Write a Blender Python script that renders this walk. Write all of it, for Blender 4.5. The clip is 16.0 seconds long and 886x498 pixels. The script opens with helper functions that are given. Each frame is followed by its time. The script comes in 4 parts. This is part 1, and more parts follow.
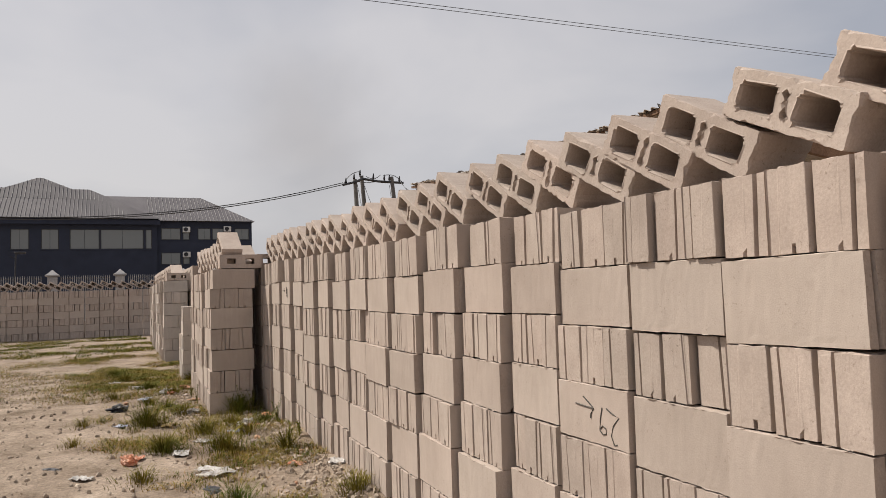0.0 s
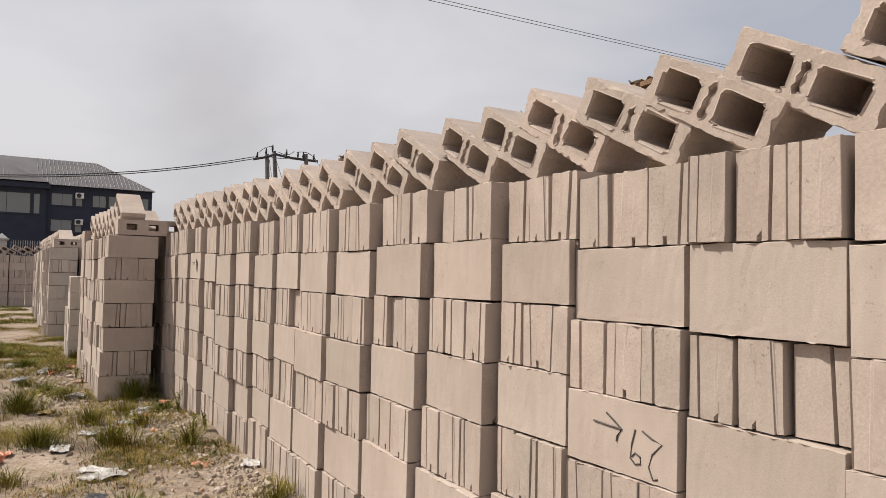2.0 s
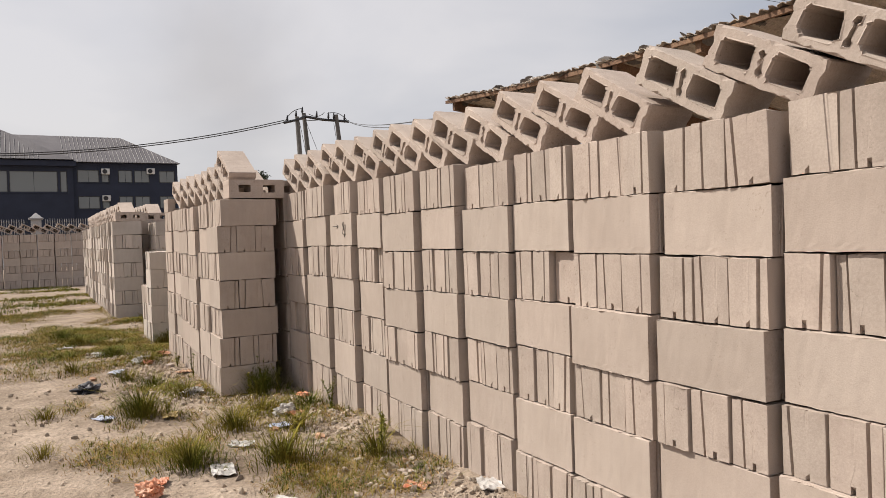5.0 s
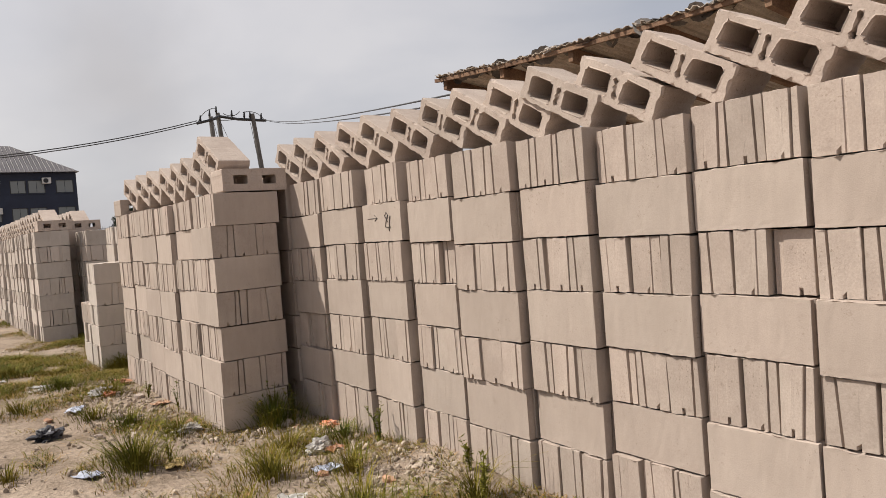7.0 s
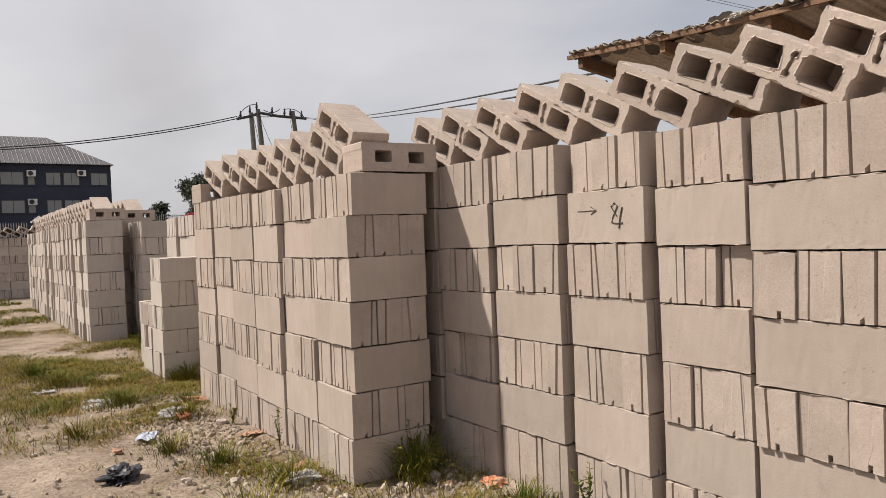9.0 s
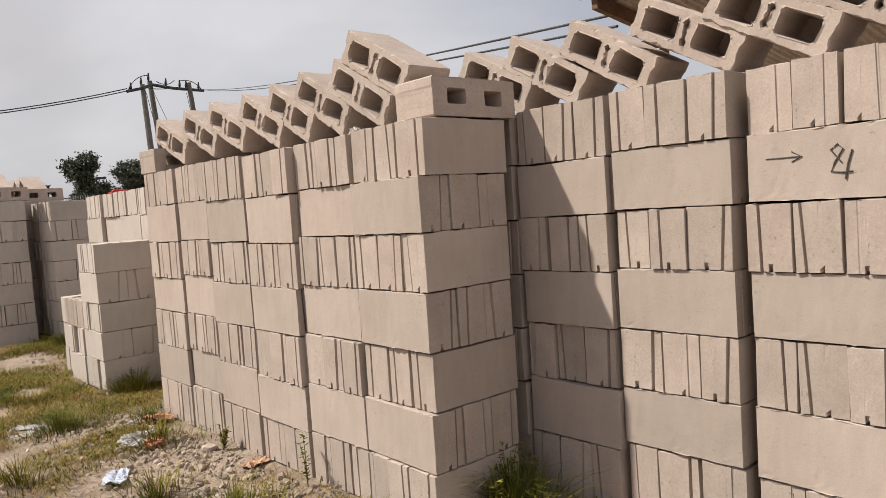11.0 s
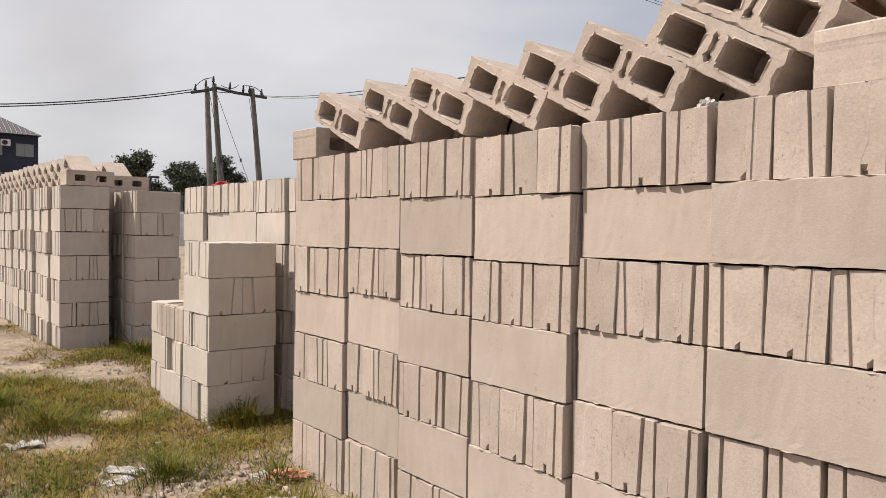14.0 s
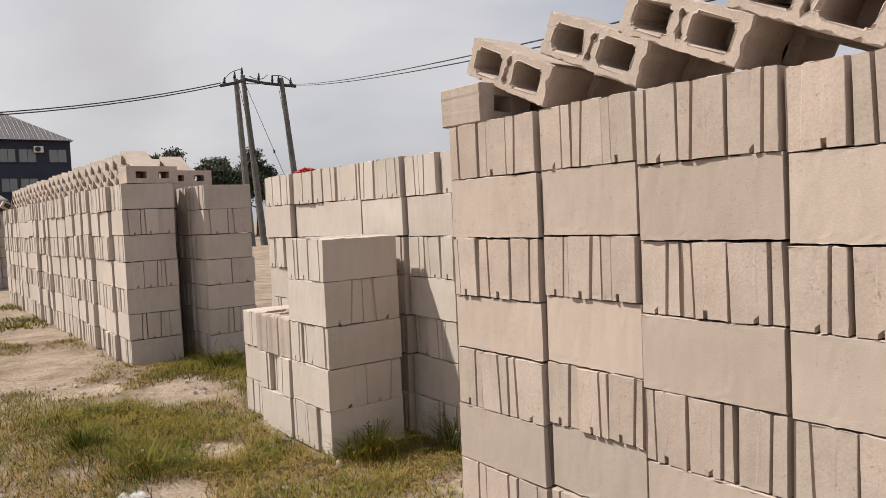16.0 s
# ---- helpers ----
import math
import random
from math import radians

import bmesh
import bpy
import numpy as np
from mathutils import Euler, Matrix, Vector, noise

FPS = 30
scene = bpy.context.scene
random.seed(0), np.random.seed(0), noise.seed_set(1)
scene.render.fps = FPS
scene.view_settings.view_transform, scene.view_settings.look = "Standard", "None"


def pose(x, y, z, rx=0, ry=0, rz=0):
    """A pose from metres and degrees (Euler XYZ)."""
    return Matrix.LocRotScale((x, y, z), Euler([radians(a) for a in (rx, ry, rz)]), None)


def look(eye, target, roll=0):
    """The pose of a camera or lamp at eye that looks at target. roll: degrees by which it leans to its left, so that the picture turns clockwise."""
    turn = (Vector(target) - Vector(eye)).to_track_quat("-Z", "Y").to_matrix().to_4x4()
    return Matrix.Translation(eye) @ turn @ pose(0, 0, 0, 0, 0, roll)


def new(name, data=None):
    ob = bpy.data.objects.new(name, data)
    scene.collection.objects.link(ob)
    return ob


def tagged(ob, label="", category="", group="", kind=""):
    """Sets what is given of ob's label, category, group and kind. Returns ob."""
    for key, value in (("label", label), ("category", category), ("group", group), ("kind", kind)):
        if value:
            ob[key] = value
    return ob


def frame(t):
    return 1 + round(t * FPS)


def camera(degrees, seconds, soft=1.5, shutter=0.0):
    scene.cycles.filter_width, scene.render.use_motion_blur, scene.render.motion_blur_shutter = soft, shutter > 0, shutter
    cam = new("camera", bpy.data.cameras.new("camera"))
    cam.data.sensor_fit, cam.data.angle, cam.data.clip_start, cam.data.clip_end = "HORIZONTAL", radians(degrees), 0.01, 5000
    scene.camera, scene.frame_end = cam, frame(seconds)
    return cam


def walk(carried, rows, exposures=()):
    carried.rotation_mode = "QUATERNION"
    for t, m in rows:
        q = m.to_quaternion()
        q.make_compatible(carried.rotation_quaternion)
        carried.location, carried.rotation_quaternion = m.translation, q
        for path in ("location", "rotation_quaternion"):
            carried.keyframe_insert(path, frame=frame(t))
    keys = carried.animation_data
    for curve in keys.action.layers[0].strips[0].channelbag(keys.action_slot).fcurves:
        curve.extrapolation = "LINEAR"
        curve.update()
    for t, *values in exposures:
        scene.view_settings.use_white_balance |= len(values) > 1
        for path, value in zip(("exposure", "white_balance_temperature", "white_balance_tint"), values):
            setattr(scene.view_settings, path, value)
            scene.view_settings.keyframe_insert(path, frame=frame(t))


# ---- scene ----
cam = camera(62.7, 16.0, 0.5)
PATH = [
    (0, (-1.007, -8.277, 1.276), (-0.171, -6.464, 1.387), -1.8),
    (0.5, (-0.976, -8.244, 1.266), (-0.019, -6.489, 1.318), -1.8),
    (1, (-0.971, -8.069, 1.251), (0.159, -6.419, 1.292), -2.1),
    (1.5, (-0.963, -7.823, 1.254), (0.226, -6.215, 1.239), -2.7),
    (2, (-0.936, -7.564, 1.251), (0.122, -5.869, 1.323), 1.1),
    (2.5, (-1.017, -7.363, 1.259), (-0.068, -5.605, 1.328), -0.6),
    (3, (-1.124, -7.164, 1.263), (-0.084, -5.456, 1.228), -1.5),
    (3.5, (-1.153, -6.897, 1.267), (-0.004, -5.26, 1.304), -1.1),
    (4, (-1.222, -6.591, 1.276), (-0.068, -4.958, 1.319), -3.4),
    (4.5, (-1.342, -6.264, 1.263), (-0.154, -4.656, 1.289), -4.0),
    (5, (-1.383, -5.896, 1.244), (-0.372, -4.17, 1.201), -1.9),
    (5.2, (-1.412, -5.764, 1.24), (-0.407, -4.035, 1.203), -1.5),
    (7.3, (-1.689, -4.481, 1.237), (-0.472, -2.895, 1.175), -4.6),
    (7.5, (-1.692, -4.332, 1.219), (-0.536, -2.7, 1.185), -4.0),
    (8, (-1.692, -3.945, 1.195), (-0.503, -2.338, 1.140), -2.2),
    (8.5, (-1.74, -3.591, 1.213), (-0.514, -2.013, 1.129), -4.1),
    (9, (-1.715, -3.231, 1.241), (-0.558, -1.6, 1.203), -2.3),
    (9.2, (-1.693, -3.111, 1.229), (-0.536, -1.48, 1.213), -1.6),
    (11.3, (-1.788, -1.841, 1.248), (-0.39, -0.415, 1.136), -3.4),
    (11.5, (-1.782, -1.742, 1.243), (-0.404, -0.294, 1.183), -1.8),
    (12, (-1.742, -1.512, 1.245), (-0.383, -0.046, 1.18), -0.8),
    (12.5, (-1.76, -1.271, 1.244), (-0.293, 0.089, 1.232), -3.2),
    (13, (-1.769, -1.041, 1.226), (-0.335, 0.354, 1.232), -0.3),
    (13.5, (-1.728, -0.809, 1.21), (-0.424, 0.706, 1.168), 0.0),
    (13.8, (-1.756, -0.659, 1.215), (-0.494, 0.892, 1.163), 0.0),
    (14, (-1.776, -0.552, 1.219), (-0.476, 0.967, 1.171), 0.8),
    (14.5, (-1.782, -0.297, 1.237), (-0.51, 1.243, 1.128), 0.3),
    (15, (-1.759, -0.036, 1.234), (-0.585, 1.581, 1.153), 0.5),
    (15.5, (-1.773, 0.251, 1.245), (-0.487, 1.783, 1.218), -0.7),
    (16, (-1.768, 0.505, 1.235), (-0.531, 2.074, 1.137), -2.6),
]
walk(cam, [(t, look(eye, target, roll)) for t, eye, target, roll in PATH], [(0.0, 0.07), (0.5, 0.07), (1.0, 0.15), (1.5, 0.23), (2.0, 0.23), (2.5, 0.21), (3.0, 0.09), (3.5, 0.26), (4.0, 0.24), (4.5, 0.17), (5.0, 0.28), (7.5, 0.19), (8.0, 0.22), (8.5, 0.25), (9.0, 0.22), (11.5, 0.28), (12.0, 0.31), (12.5, 0.37), (14.5, 0.34), (15.0, 0.29), (15.5, 0.23), (16.0, 0.25)])
SUN_WAY = Vector((1.0, -0.82, -1.60)).normalized()

# ---- light ----
sun = new("sun", bpy.data.lights.new("sun", "SUN"))
sun.data.energy, sun.data.angle, sun.data.color = 5.0, radians(1.2), (1.0, 0.93, 0.83)
sun.matrix_world = look(-SUN_WAY * 60, (0, 0, 0))
world = bpy.data.worlds.new("hazy_sky")
scene.world = world
world.use_nodes = True
wn, wl = world.node_tree.nodes, world.node_tree.links
wn.clear()


def wnode(kind, **values):
    n = wn.new(kind)
    for key, value in values.items():
        n.inputs[key].default_value = value
    return n


sky = wn.new("ShaderNodeTexSky")
sky.sky_type, sky.sun_disc = "NISHITA", False
sky.sun_elevation, sky.sun_rotation = math.asin(-SUN_WAY.z), math.atan2(-SUN_WAY.x, -SUN_WAY.y)
sky.air_density, sky.dust_density, sky.ozone_density = 1.2, 3.0, 1.0
sky_level = wn.new("ShaderNodeVectorMath")
sky_level.operation = "SCALE"
sky_level.inputs["Scale"].default_value = 0.10
wl.new(sky.outputs[0], sky_level.inputs[0])
place = wn.new("ShaderNodeTexCoord")
flat = wn.new("ShaderNodeMapping")
flat.inputs["Scale"].default_value = (1.0, 1.0, 2.2)
wl.new(place.outputs["Generated"], flat.inputs[0])
puffs = wnode("ShaderNodeTexNoise", Scale=1.6, Detail=5.0, Roughness=0.5, Distortion=0.3)
wl.new(flat.outputs[0], puffs.inputs["Vector"])
ramp = wn.new("ShaderNodeValToRGB")
ramp.color_ramp.elements[0].position, ramp.color_ramp.elements[0].color = 0.36, (0.56, 0.575, 0.645, 1)
ramp.color_ramp.elements[1].position, ramp.color_ramp.elements[1].color = 0.66, (0.90, 0.865, 0.875, 1)
wl.new(puffs.outputs["Fac"], ramp.inputs[0])
haze = wn.new("ShaderNodeMixRGB")
haze.inputs["Fac"].default_value = 0.80
wl.new(sky_level.outputs[0], haze.inputs[1])
wl.new(ramp.outputs[0], haze.inputs[2])
# a thin drift of smoke that hangs low over the distance
drift = wn.new("ShaderNodeTexNoise")
drift.inputs["Scale"].default_value, drift.inputs["Detail"].default_value = 9.0, 4.0
wl.new(place.outputs["Generated"], drift.inputs["Vector"])
sway = wn.new("ShaderNodeVectorMath")
sway.operation = "MULTIPLY_ADD"
sway.inputs[1].default_value = (0.10, 0.10, 0.10)
wl.new(drift.outputs["Color"], sway.inputs[0])
wl.new(place.outputs["Generated"], sway.inputs[2])
away = wn.new("ShaderNodeVectorMath")
away.operation = "DISTANCE"
away.inputs[1].default_value = (0.295, 1.0, 0.262)
wl.new(sway.outputs[0], away.inputs[0])
thin = wn.new("ShaderNodeMapRange")
thin.interpolation_type = "SMOOTHSTEP"
thin.inputs[1].default_value, thin.inputs[2].default_value, thin.inputs[3].default_value, thin.inputs[4].default_value = 0.0, 0.15, 0.42, 0.0
wl.new(away.outputs["Value"], thin.inputs[0])
smoke = wn.new("ShaderNodeMixRGB")
smoke.inputs[2].default_value = (0.52, 0.485, 0.475, 1)
wl.new(thin.outputs[0], smoke.inputs[0])
wl.new(haze.outputs[0], smoke.inputs[1])
back = wnode("ShaderNodeBackground", Strength=0.76)
wl.new(smoke.outputs[0], back.inputs["Color"])
wl.new(back.outputs[0], wn.new("ShaderNodeOutputWorld").inputs[0])


# ---- materials ----
def surface(name, dark, light, scale=3.0, grain=90.0, rough=0.9, bump=0.25, metal=0.0, vary=0.10, spots=0.0, grain_mix=0.25, per_island=False, pits=0.0, sheen=0.5, depth=0.006):
    """A worn surface: broad patches between two colours, fine grain, relief, and a shift from piece to piece."""
    m = bpy.data.materials.new(name)
    m.use_nodes = True
    n, l = m.node_tree.nodes, m.node_tree.links
    b = n["Principled BSDF"]
    co = n.new("ShaderNodeTexCoord")
    info = n.new("ShaderNodeObjectInfo")
    shift = n.new("ShaderNodeVectorMath")
    shift.operation = "MULTIPLY_ADD"
    l.new(info.outputs["Random"], shift.inputs[0])
    shift.inputs[1].default_value = (17.0, 31.0, 23.0)
    l.new(co.outputs["Object"], shift.inputs[2])

    def noise_at(s, detail=5.0, r=0.6):
        t = n.new("ShaderNodeTexNoise")
        t.inputs["Scale"].default_value, t.inputs["Detail"].default_value, t.inputs["Roughness"].default_value = s, detail, r
        l.new(shift.outputs[0], t.inputs["Vector"])
        return t

    broad, fine = noise_at(scale), noise_at(grain, 3.0, 0.7)
    mix = n.new("ShaderNodeMixRGB")
    mix.inputs[1].default_value, mix.inputs[2].default_value = (*dark, 1), (*light, 1)
    wide = n.new("ShaderNodeMapRange")
    wide.inputs[1].default_value, wide.inputs[2].default_value = 0.3, 0.7
    l.new(broad.outputs["Fac"], wide.inputs[0])
    l.new(wide.outputs[0], mix.inputs[0])
    speck = n.new("ShaderNodeMapRange")
    speck.inputs[1].default_value, speck.inputs[2].default_value = 0.3, 0.7
    speck.inputs[3].default_value, speck.inputs[4].default_value = 1 - grain_mix, 1 + grain_mix
    l.new(fine.outputs["Fac"], speck.inputs[0])
    rnd = n.new("ShaderNodeMapRange")
    rnd.inputs[3].default_value, rnd.inputs[4].default_value = 1 - vary, 1 + vary
    if per_island:
        l.new(n.new("ShaderNodeNewGeometry").outputs["Random Per Island"], rnd.inputs[0])
    else:
        l.new(info.outputs["Random"], rnd.inputs[0])
    both = n.new("ShaderNodeMath")
    both.operation = "MULTIPLY"
    l.new(speck.outputs[0], both.inputs[0])
    l.new(rnd.outputs[0], both.inputs[1])
    tint = n.new("ShaderNodeVectorMath")
    tint.operation = "SCALE"
    l.new(mix.outputs[0], tint.inputs[0])
    l.new(both.outputs[0], tint.inputs["Scale"])
    hue = n.new("ShaderNodeMath")
    hue.operation = "MULTIPLY"
    hue.inputs[1].default_value = 7.13
    l.new(info.outputs["Random"], hue.inputs[0])
    part_of = n.new("ShaderNodeMath")
    part_of.operation = "FRACT"
    l.new(hue.outputs[0], part_of.inputs[0])
    warm = n.new("ShaderNodeMixRGB")
    warm.inputs[1].default_value, warm.inputs[2].default_value = (0.994, 1.0, 0.996, 1), (1.016, 0.997, 0.990, 1)
    l.new(part_of.outputs[0], warm.inputs[0])
    tinged = n.new("ShaderNodeVectorMath")
    tinged.operation = "MULTIPLY"
    l.new(tint.outputs[0], tinged.inputs[0])
    l.new(warm.outputs[0], tinged.inputs[1])
    out = tinged.outputs[0]
    if spots:
        blot = noise_at(scale * 4.5, 6.0, 0.65)
        cut = n.new("ShaderNodeMapRange")
        cut.inputs[1].default_value, cut.inputs[2].default_value, cut.inputs[4].default_value = 0.62, 0.74, spots
        l.new(blot.outputs["Fac"], cut.inputs[0])
        stain = n.new("ShaderNodeMixRGB")
        stain.blend_type = "MULTIPLY"
        stain.inputs[2].default_value = (0.45, 0.40, 0.36, 1)
        l.new(cut.outputs[0], stain.inputs[0])
        l.new(out, stain.inputs[1])
        out = stain.outputs[0]
    if pits:
        hole, cluster = noise_at(85.0, 3.0, 0.6), noise_at(7.0, 3.0, 0.5)
        where = n.new("ShaderNodeMapRange")
        where.inputs[1].default_value, where.inputs[2].default_value, where.inputs[3].default_value = 0.50, 0.64, 0.05
        l.new(cluster.outputs["Fac"], where.inputs[0])
        pitted = n.new("ShaderNodeMath")
        pitted.operation = "MULTIPLY"
        l.new(where.outputs[0], pitted.inputs[1])
        deep = n.new("ShaderNodeMapRange")
        deep.inputs[1].default_value, deep.inputs[2].default_value, deep.inputs[4].default_value = 0.61, 0.67, pits
        l.new(hole.outputs["Fac"], deep.inputs[0])
        smear = n.new("ShaderNodeTexNoise")
        smear.inputs["Scale"].default_value, smear.inputs["Detail"].default_value = 1.0, 4.0
        tall = n.new("ShaderNodeMapping")
        tall.inputs["Scale"].default_value = (26.0, 26.0, 5.0)
        l.new(shift.outputs[0], tall.inputs[0])
        l.new(tall.outputs[0], smear.inputs["Vector"])
        run = n.new("ShaderNodeMapRange")
        run.inputs[1].default_value, run.inputs[2].default_value = 0.3, 0.7
        run.inputs[3].default_value, run.inputs[4].default_value = 0.96, 1.035
        l.new(smear.outputs["Fac"], run.inputs[0])
        worn = n.new("ShaderNodeVectorMath")
        worn.operation = "SCALE"
        l.new(out, worn.inputs[0])
        l.new(run.outputs[0], worn.inputs["Scale"])
        pit = n.new("ShaderNodeMixRGB")
        pit.blend_type = "MULTIPLY"
        pit.inputs[2].default_value = (0.40, 0.36, 0.32, 1)
        l.new(deep.outputs[0], pitted.inputs[0])
        l.new(pitted.outputs[0], pit.inputs[0])
        l.new(worn.outputs[0], pit.inputs[1])
        out = pit.outputs[0]
    l.new(out, b.inputs["Base Color"])
    b.inputs["Specular IOR Level"].default_value = sheen
    b.inputs["Roughness"].default_value, b.inputs["Metallic"].default_value = rough, metal
    if bump:
        add = n.new("ShaderNodeMath")
        l.new(fine.outputs["Fac"], add.inputs[0])
        l.new(broad.outputs["Fac"], add.inputs[1])
        bp = n.new("ShaderNodeBump")
        bp.inputs["Strength"].default_value, bp.inputs["Distance"].default_value = bump, depth
        l.new(add.outputs[0], bp.inputs["Height"])
        l.new(bp.outputs[0], b.inputs["Normal"])
    return m


BLOCK = surface("sandcrete", (0.366, 0.305, 0.262), (0.426, 0.359, 0.313), 3.0, 240.0, 0.95, 0.12, vary=0.09, spots=0.16, grain_mix=0.06, pits=0.34, sheen=0.2)
BLOCK_END = surface("rough_sandcrete", (0.349, 0.288, 0.248), (0.426, 0.357, 0.310), 6.0, 130.0, 0.95, 0.16, vary=0.09, spots=0.38, grain_mix=0.10, pits=0.55, sheen=0.2)
BLOCK_PALE = surface("pale_sandcrete", (0.417, 0.363, 0.320), (0.485, 0.428, 0.385), 3.0, 240.0, 0.95, 0.12, vary=0.08, spots=0.14, grain_mix=0.06, pits=0.5, sheen=0.2)
SAND = surface("sandy_soil", (0.167, 0.129, 0.096), (0.356, 0.293, 0.235), 2.6, 38.0, 0.98, 1.0, spots=0.55, grain_mix=0.30, depth=0.02, sheen=0.1)
GRASS = surface("grass_blade", (0.038, 0.075, 0.008), (0.215, 0.158, 0.028), 2.6, 40.0, 0.8, 0.0, vary=0.5, grain_mix=0.2, per_island=True, sheen=0.12)
STRAW = surface("dry_straw", (0.16, 0.085, 0.028), (0.34, 0.225, 0.09), 2.2, 40.0, 0.9, 0.0, vary=0.4, grain_mix=0.2, per_island=True, sheen=0.12)
LEAF = surface("tree_leaf", (0.026, 0.036, 0.020), (0.060, 0.072, 0.040), 0.8, 20.0, 0.6, 0.0, vary=0.5, per_island=True)
BARK = surface("bark", (0.056, 0.044, 0.032), (0.120, 0.096, 0.072), 6.0, 60.0, 0.95, 0.6)
NAVY = surface("navy_cladding", (0.008, 0.013, 0.032), (0.015, 0.022, 0.048), 0.6, 20.0, 0.7, 0.05)
ROOF = surface("dark_roof_sheet", (0.060, 0.054, 0.061), (0.100, 0.092, 0.098), 0.35, 9.0, 0.55, 0.1, vary=0.12)
WHITE = surface("white_paint", (0.480, 0.480, 0.480), (0.608, 0.600, 0.584), 1.5, 30.0, 0.7, 0.05)
PILLAR = surface("grey_paint", (0.240, 0.240, 0.248), (0.336, 0.328, 0.328), 1.5, 30.0, 0.8, 0.1)
STEEL = surface("dark_steel", (0.024, 0.024, 0.027), (0.056, 0.056, 0.060), 4.0, 60.0, 0.5, 0.1, metal=0.6)
WOOD = surface("weathered_wood", (0.128, 0.068, 0.040), (0.264, 0.160, 0.096), 5.0, 80.0, 0.9, 0.5, spots=0.4)
ZINC = surface("rusty_zinc", (0.384, 0.304, 0.232), (0.544, 0.480, 0.408), 2.5, 50.0, 0.7, 0.2, metal=0.1, spots=0.5)
ZINC_OLD = surface("weathered_zinc_top", (0.080, 0.068, 0.060), (0.208, 0.184, 0.168), 3.0, 50.0, 0.8, 0.3, spots=0.6)
POLE = surface("weathered_pole", (0.080, 0.076, 0.072), (0.144, 0.136, 0.128), 3.0, 50.0, 0.85, 0.3)
CABLE = surface("cable", (0.02, 0.02, 0.022), (0.04, 0.04, 0.042), 3.0, 50.0, 0.6, 0.0)
BAG_BLACK = surface("black_plastic", (0.014, 0.014, 0.018), (0.045, 0.045, 0.055), 8.0, 60.0, 0.5, 0.3)
BAG_WHITE = surface("white_plastic", (0.30, 0.285, 0.27), (0.50, 0.48, 0.46), 12.0, 60.0, 0.6, 0.3)
BAG_ORANGE = surface("orange_plastic", (0.50, 0.13, 0.04), (0.55, 0.38, 0.28), 14.0, 60.0, 0.55, 0.3)
PAPER_BLUE = surface("bluish_paper", (0.336, 0.376, 0.496), (0.480, 0.504, 0.576), 9.0, 60.0, 0.8, 0.2)
GRAVEL = surface("pale_gravel", (0.25, 0.20, 0.16), (0.44, 0.37, 0.30), 1.5, 60.0, 0.98, 0.2, sheen=0.1, vary=0.25, per_island=True)
YELLOW = surface("dull_yellow_plastic", (0.42, 0.28, 0.08), (0.55, 0.42, 0.20), 10.0, 60.0, 0.5, 0.3)
CLAY = surface("reddish_rubble", (0.272, 0.128, 0.072), (0.440, 0.288, 0.192), 9.0, 60.0, 0.9, 0.5)
INK = surface("charcoal_mark", (0.05, 0.045, 0.04), (0.10, 0.09, 0.08), 30.0, 200.0, 0.9, 0.0)
RED = surface("red_sheet", (0.360, 0.024, 0.024), (0.480, 0.048, 0.040), 1.0, 20.0, 0.6, 0.1)
GLASS = bpy.data.materials.new("tinted_window")
GLASS.use_nodes = True
gb = GLASS.node_tree.nodes["Principled BSDF"]
gb.inputs["Base Color"].default_value, gb.inputs["Roughness"].default_value = (0.16, 0.172, 0.172, 1), 0.12
gb.inputs["IOR"].default_value = 1.6


# ---- mesh helpers ----
def mesh_of(name, verts, faces, material, smooth=False):
    me = bpy.data.meshes.new(name)
    me.from_pydata(verts, [], faces)
    me.materials.append(material)
    if smooth:
        me.polygons.foreach_set("use_smooth", [True] * len(me.polygons))
    me.update()
    return me


def child(name, me, parent, m=None, label=""):
    ob = new(name, me)
    ob.parent = parent
    if m is not None:
        ob.matrix_basis = m
    return tagged(ob, label)


def part(name, bm, material, parent, label=""):
    me = bpy.data.meshes.new(name)
    bm.normal_update()
    bm.to_mesh(me)
    bm.free()
    me.materials.append(material)
    return child(name, me, parent, None, label)


def thing(name, m, label, category, group="", kind=""):
    ob = new(name)
    ob.empty_display_size = 0.1
    ob.matrix_basis = m
    return tagged(ob, label, category, group, kind)


def box_bm(x0, y0, z0, x1, y1, z1, bevel=0.0, bm=None):
    bm = bm or bmesh.new()
    got = bmesh.ops.create_cube(bm, size=1.0, matrix=Matrix.LocRotScale(((x0 + x1) / 2, (y0 + y1) / 2, (z0 + z1) / 2), None, (x1 - x0, y1 - y0, z1 - z0)))
    if bevel:
        edges = list({e for v in got["verts"] for e in v.link_edges})
        bmesh.ops.bevel(bm, geom=edges, offset=bevel, segments=1, affect="EDGES")
    return bm


def tube_bm(points, radii, sides=8, bm=None):
    bm = bm or bmesh.new()
    rings = []
    for i, p in enumerate(points):
        p = Vector(p)
        a, b = Vector(points[max(i - 1, 0)]), Vector(points[min(i + 1, len(points) - 1)])
        q = (b - a).to_track_quat("Z", "Y")
        r = radii[i] if isinstance(radii, (list, tuple)) else radii
        rings.append([bm.verts.new(p + q @ Vector((r * math.cos(k * math.tau / sides), r * math.sin(k * math.tau / sides), 0))) for k in range(sides)])
    for a, b in zip(rings, rings[1:]):
        for k in range(sides):
            bm.faces.new((a[k], a[(k + 1) % sides], b[(k + 1) % sides], b[k]))
    bm.faces.new(rings[0][::-1])
    bm.faces.new(rings[-1])
    return bm


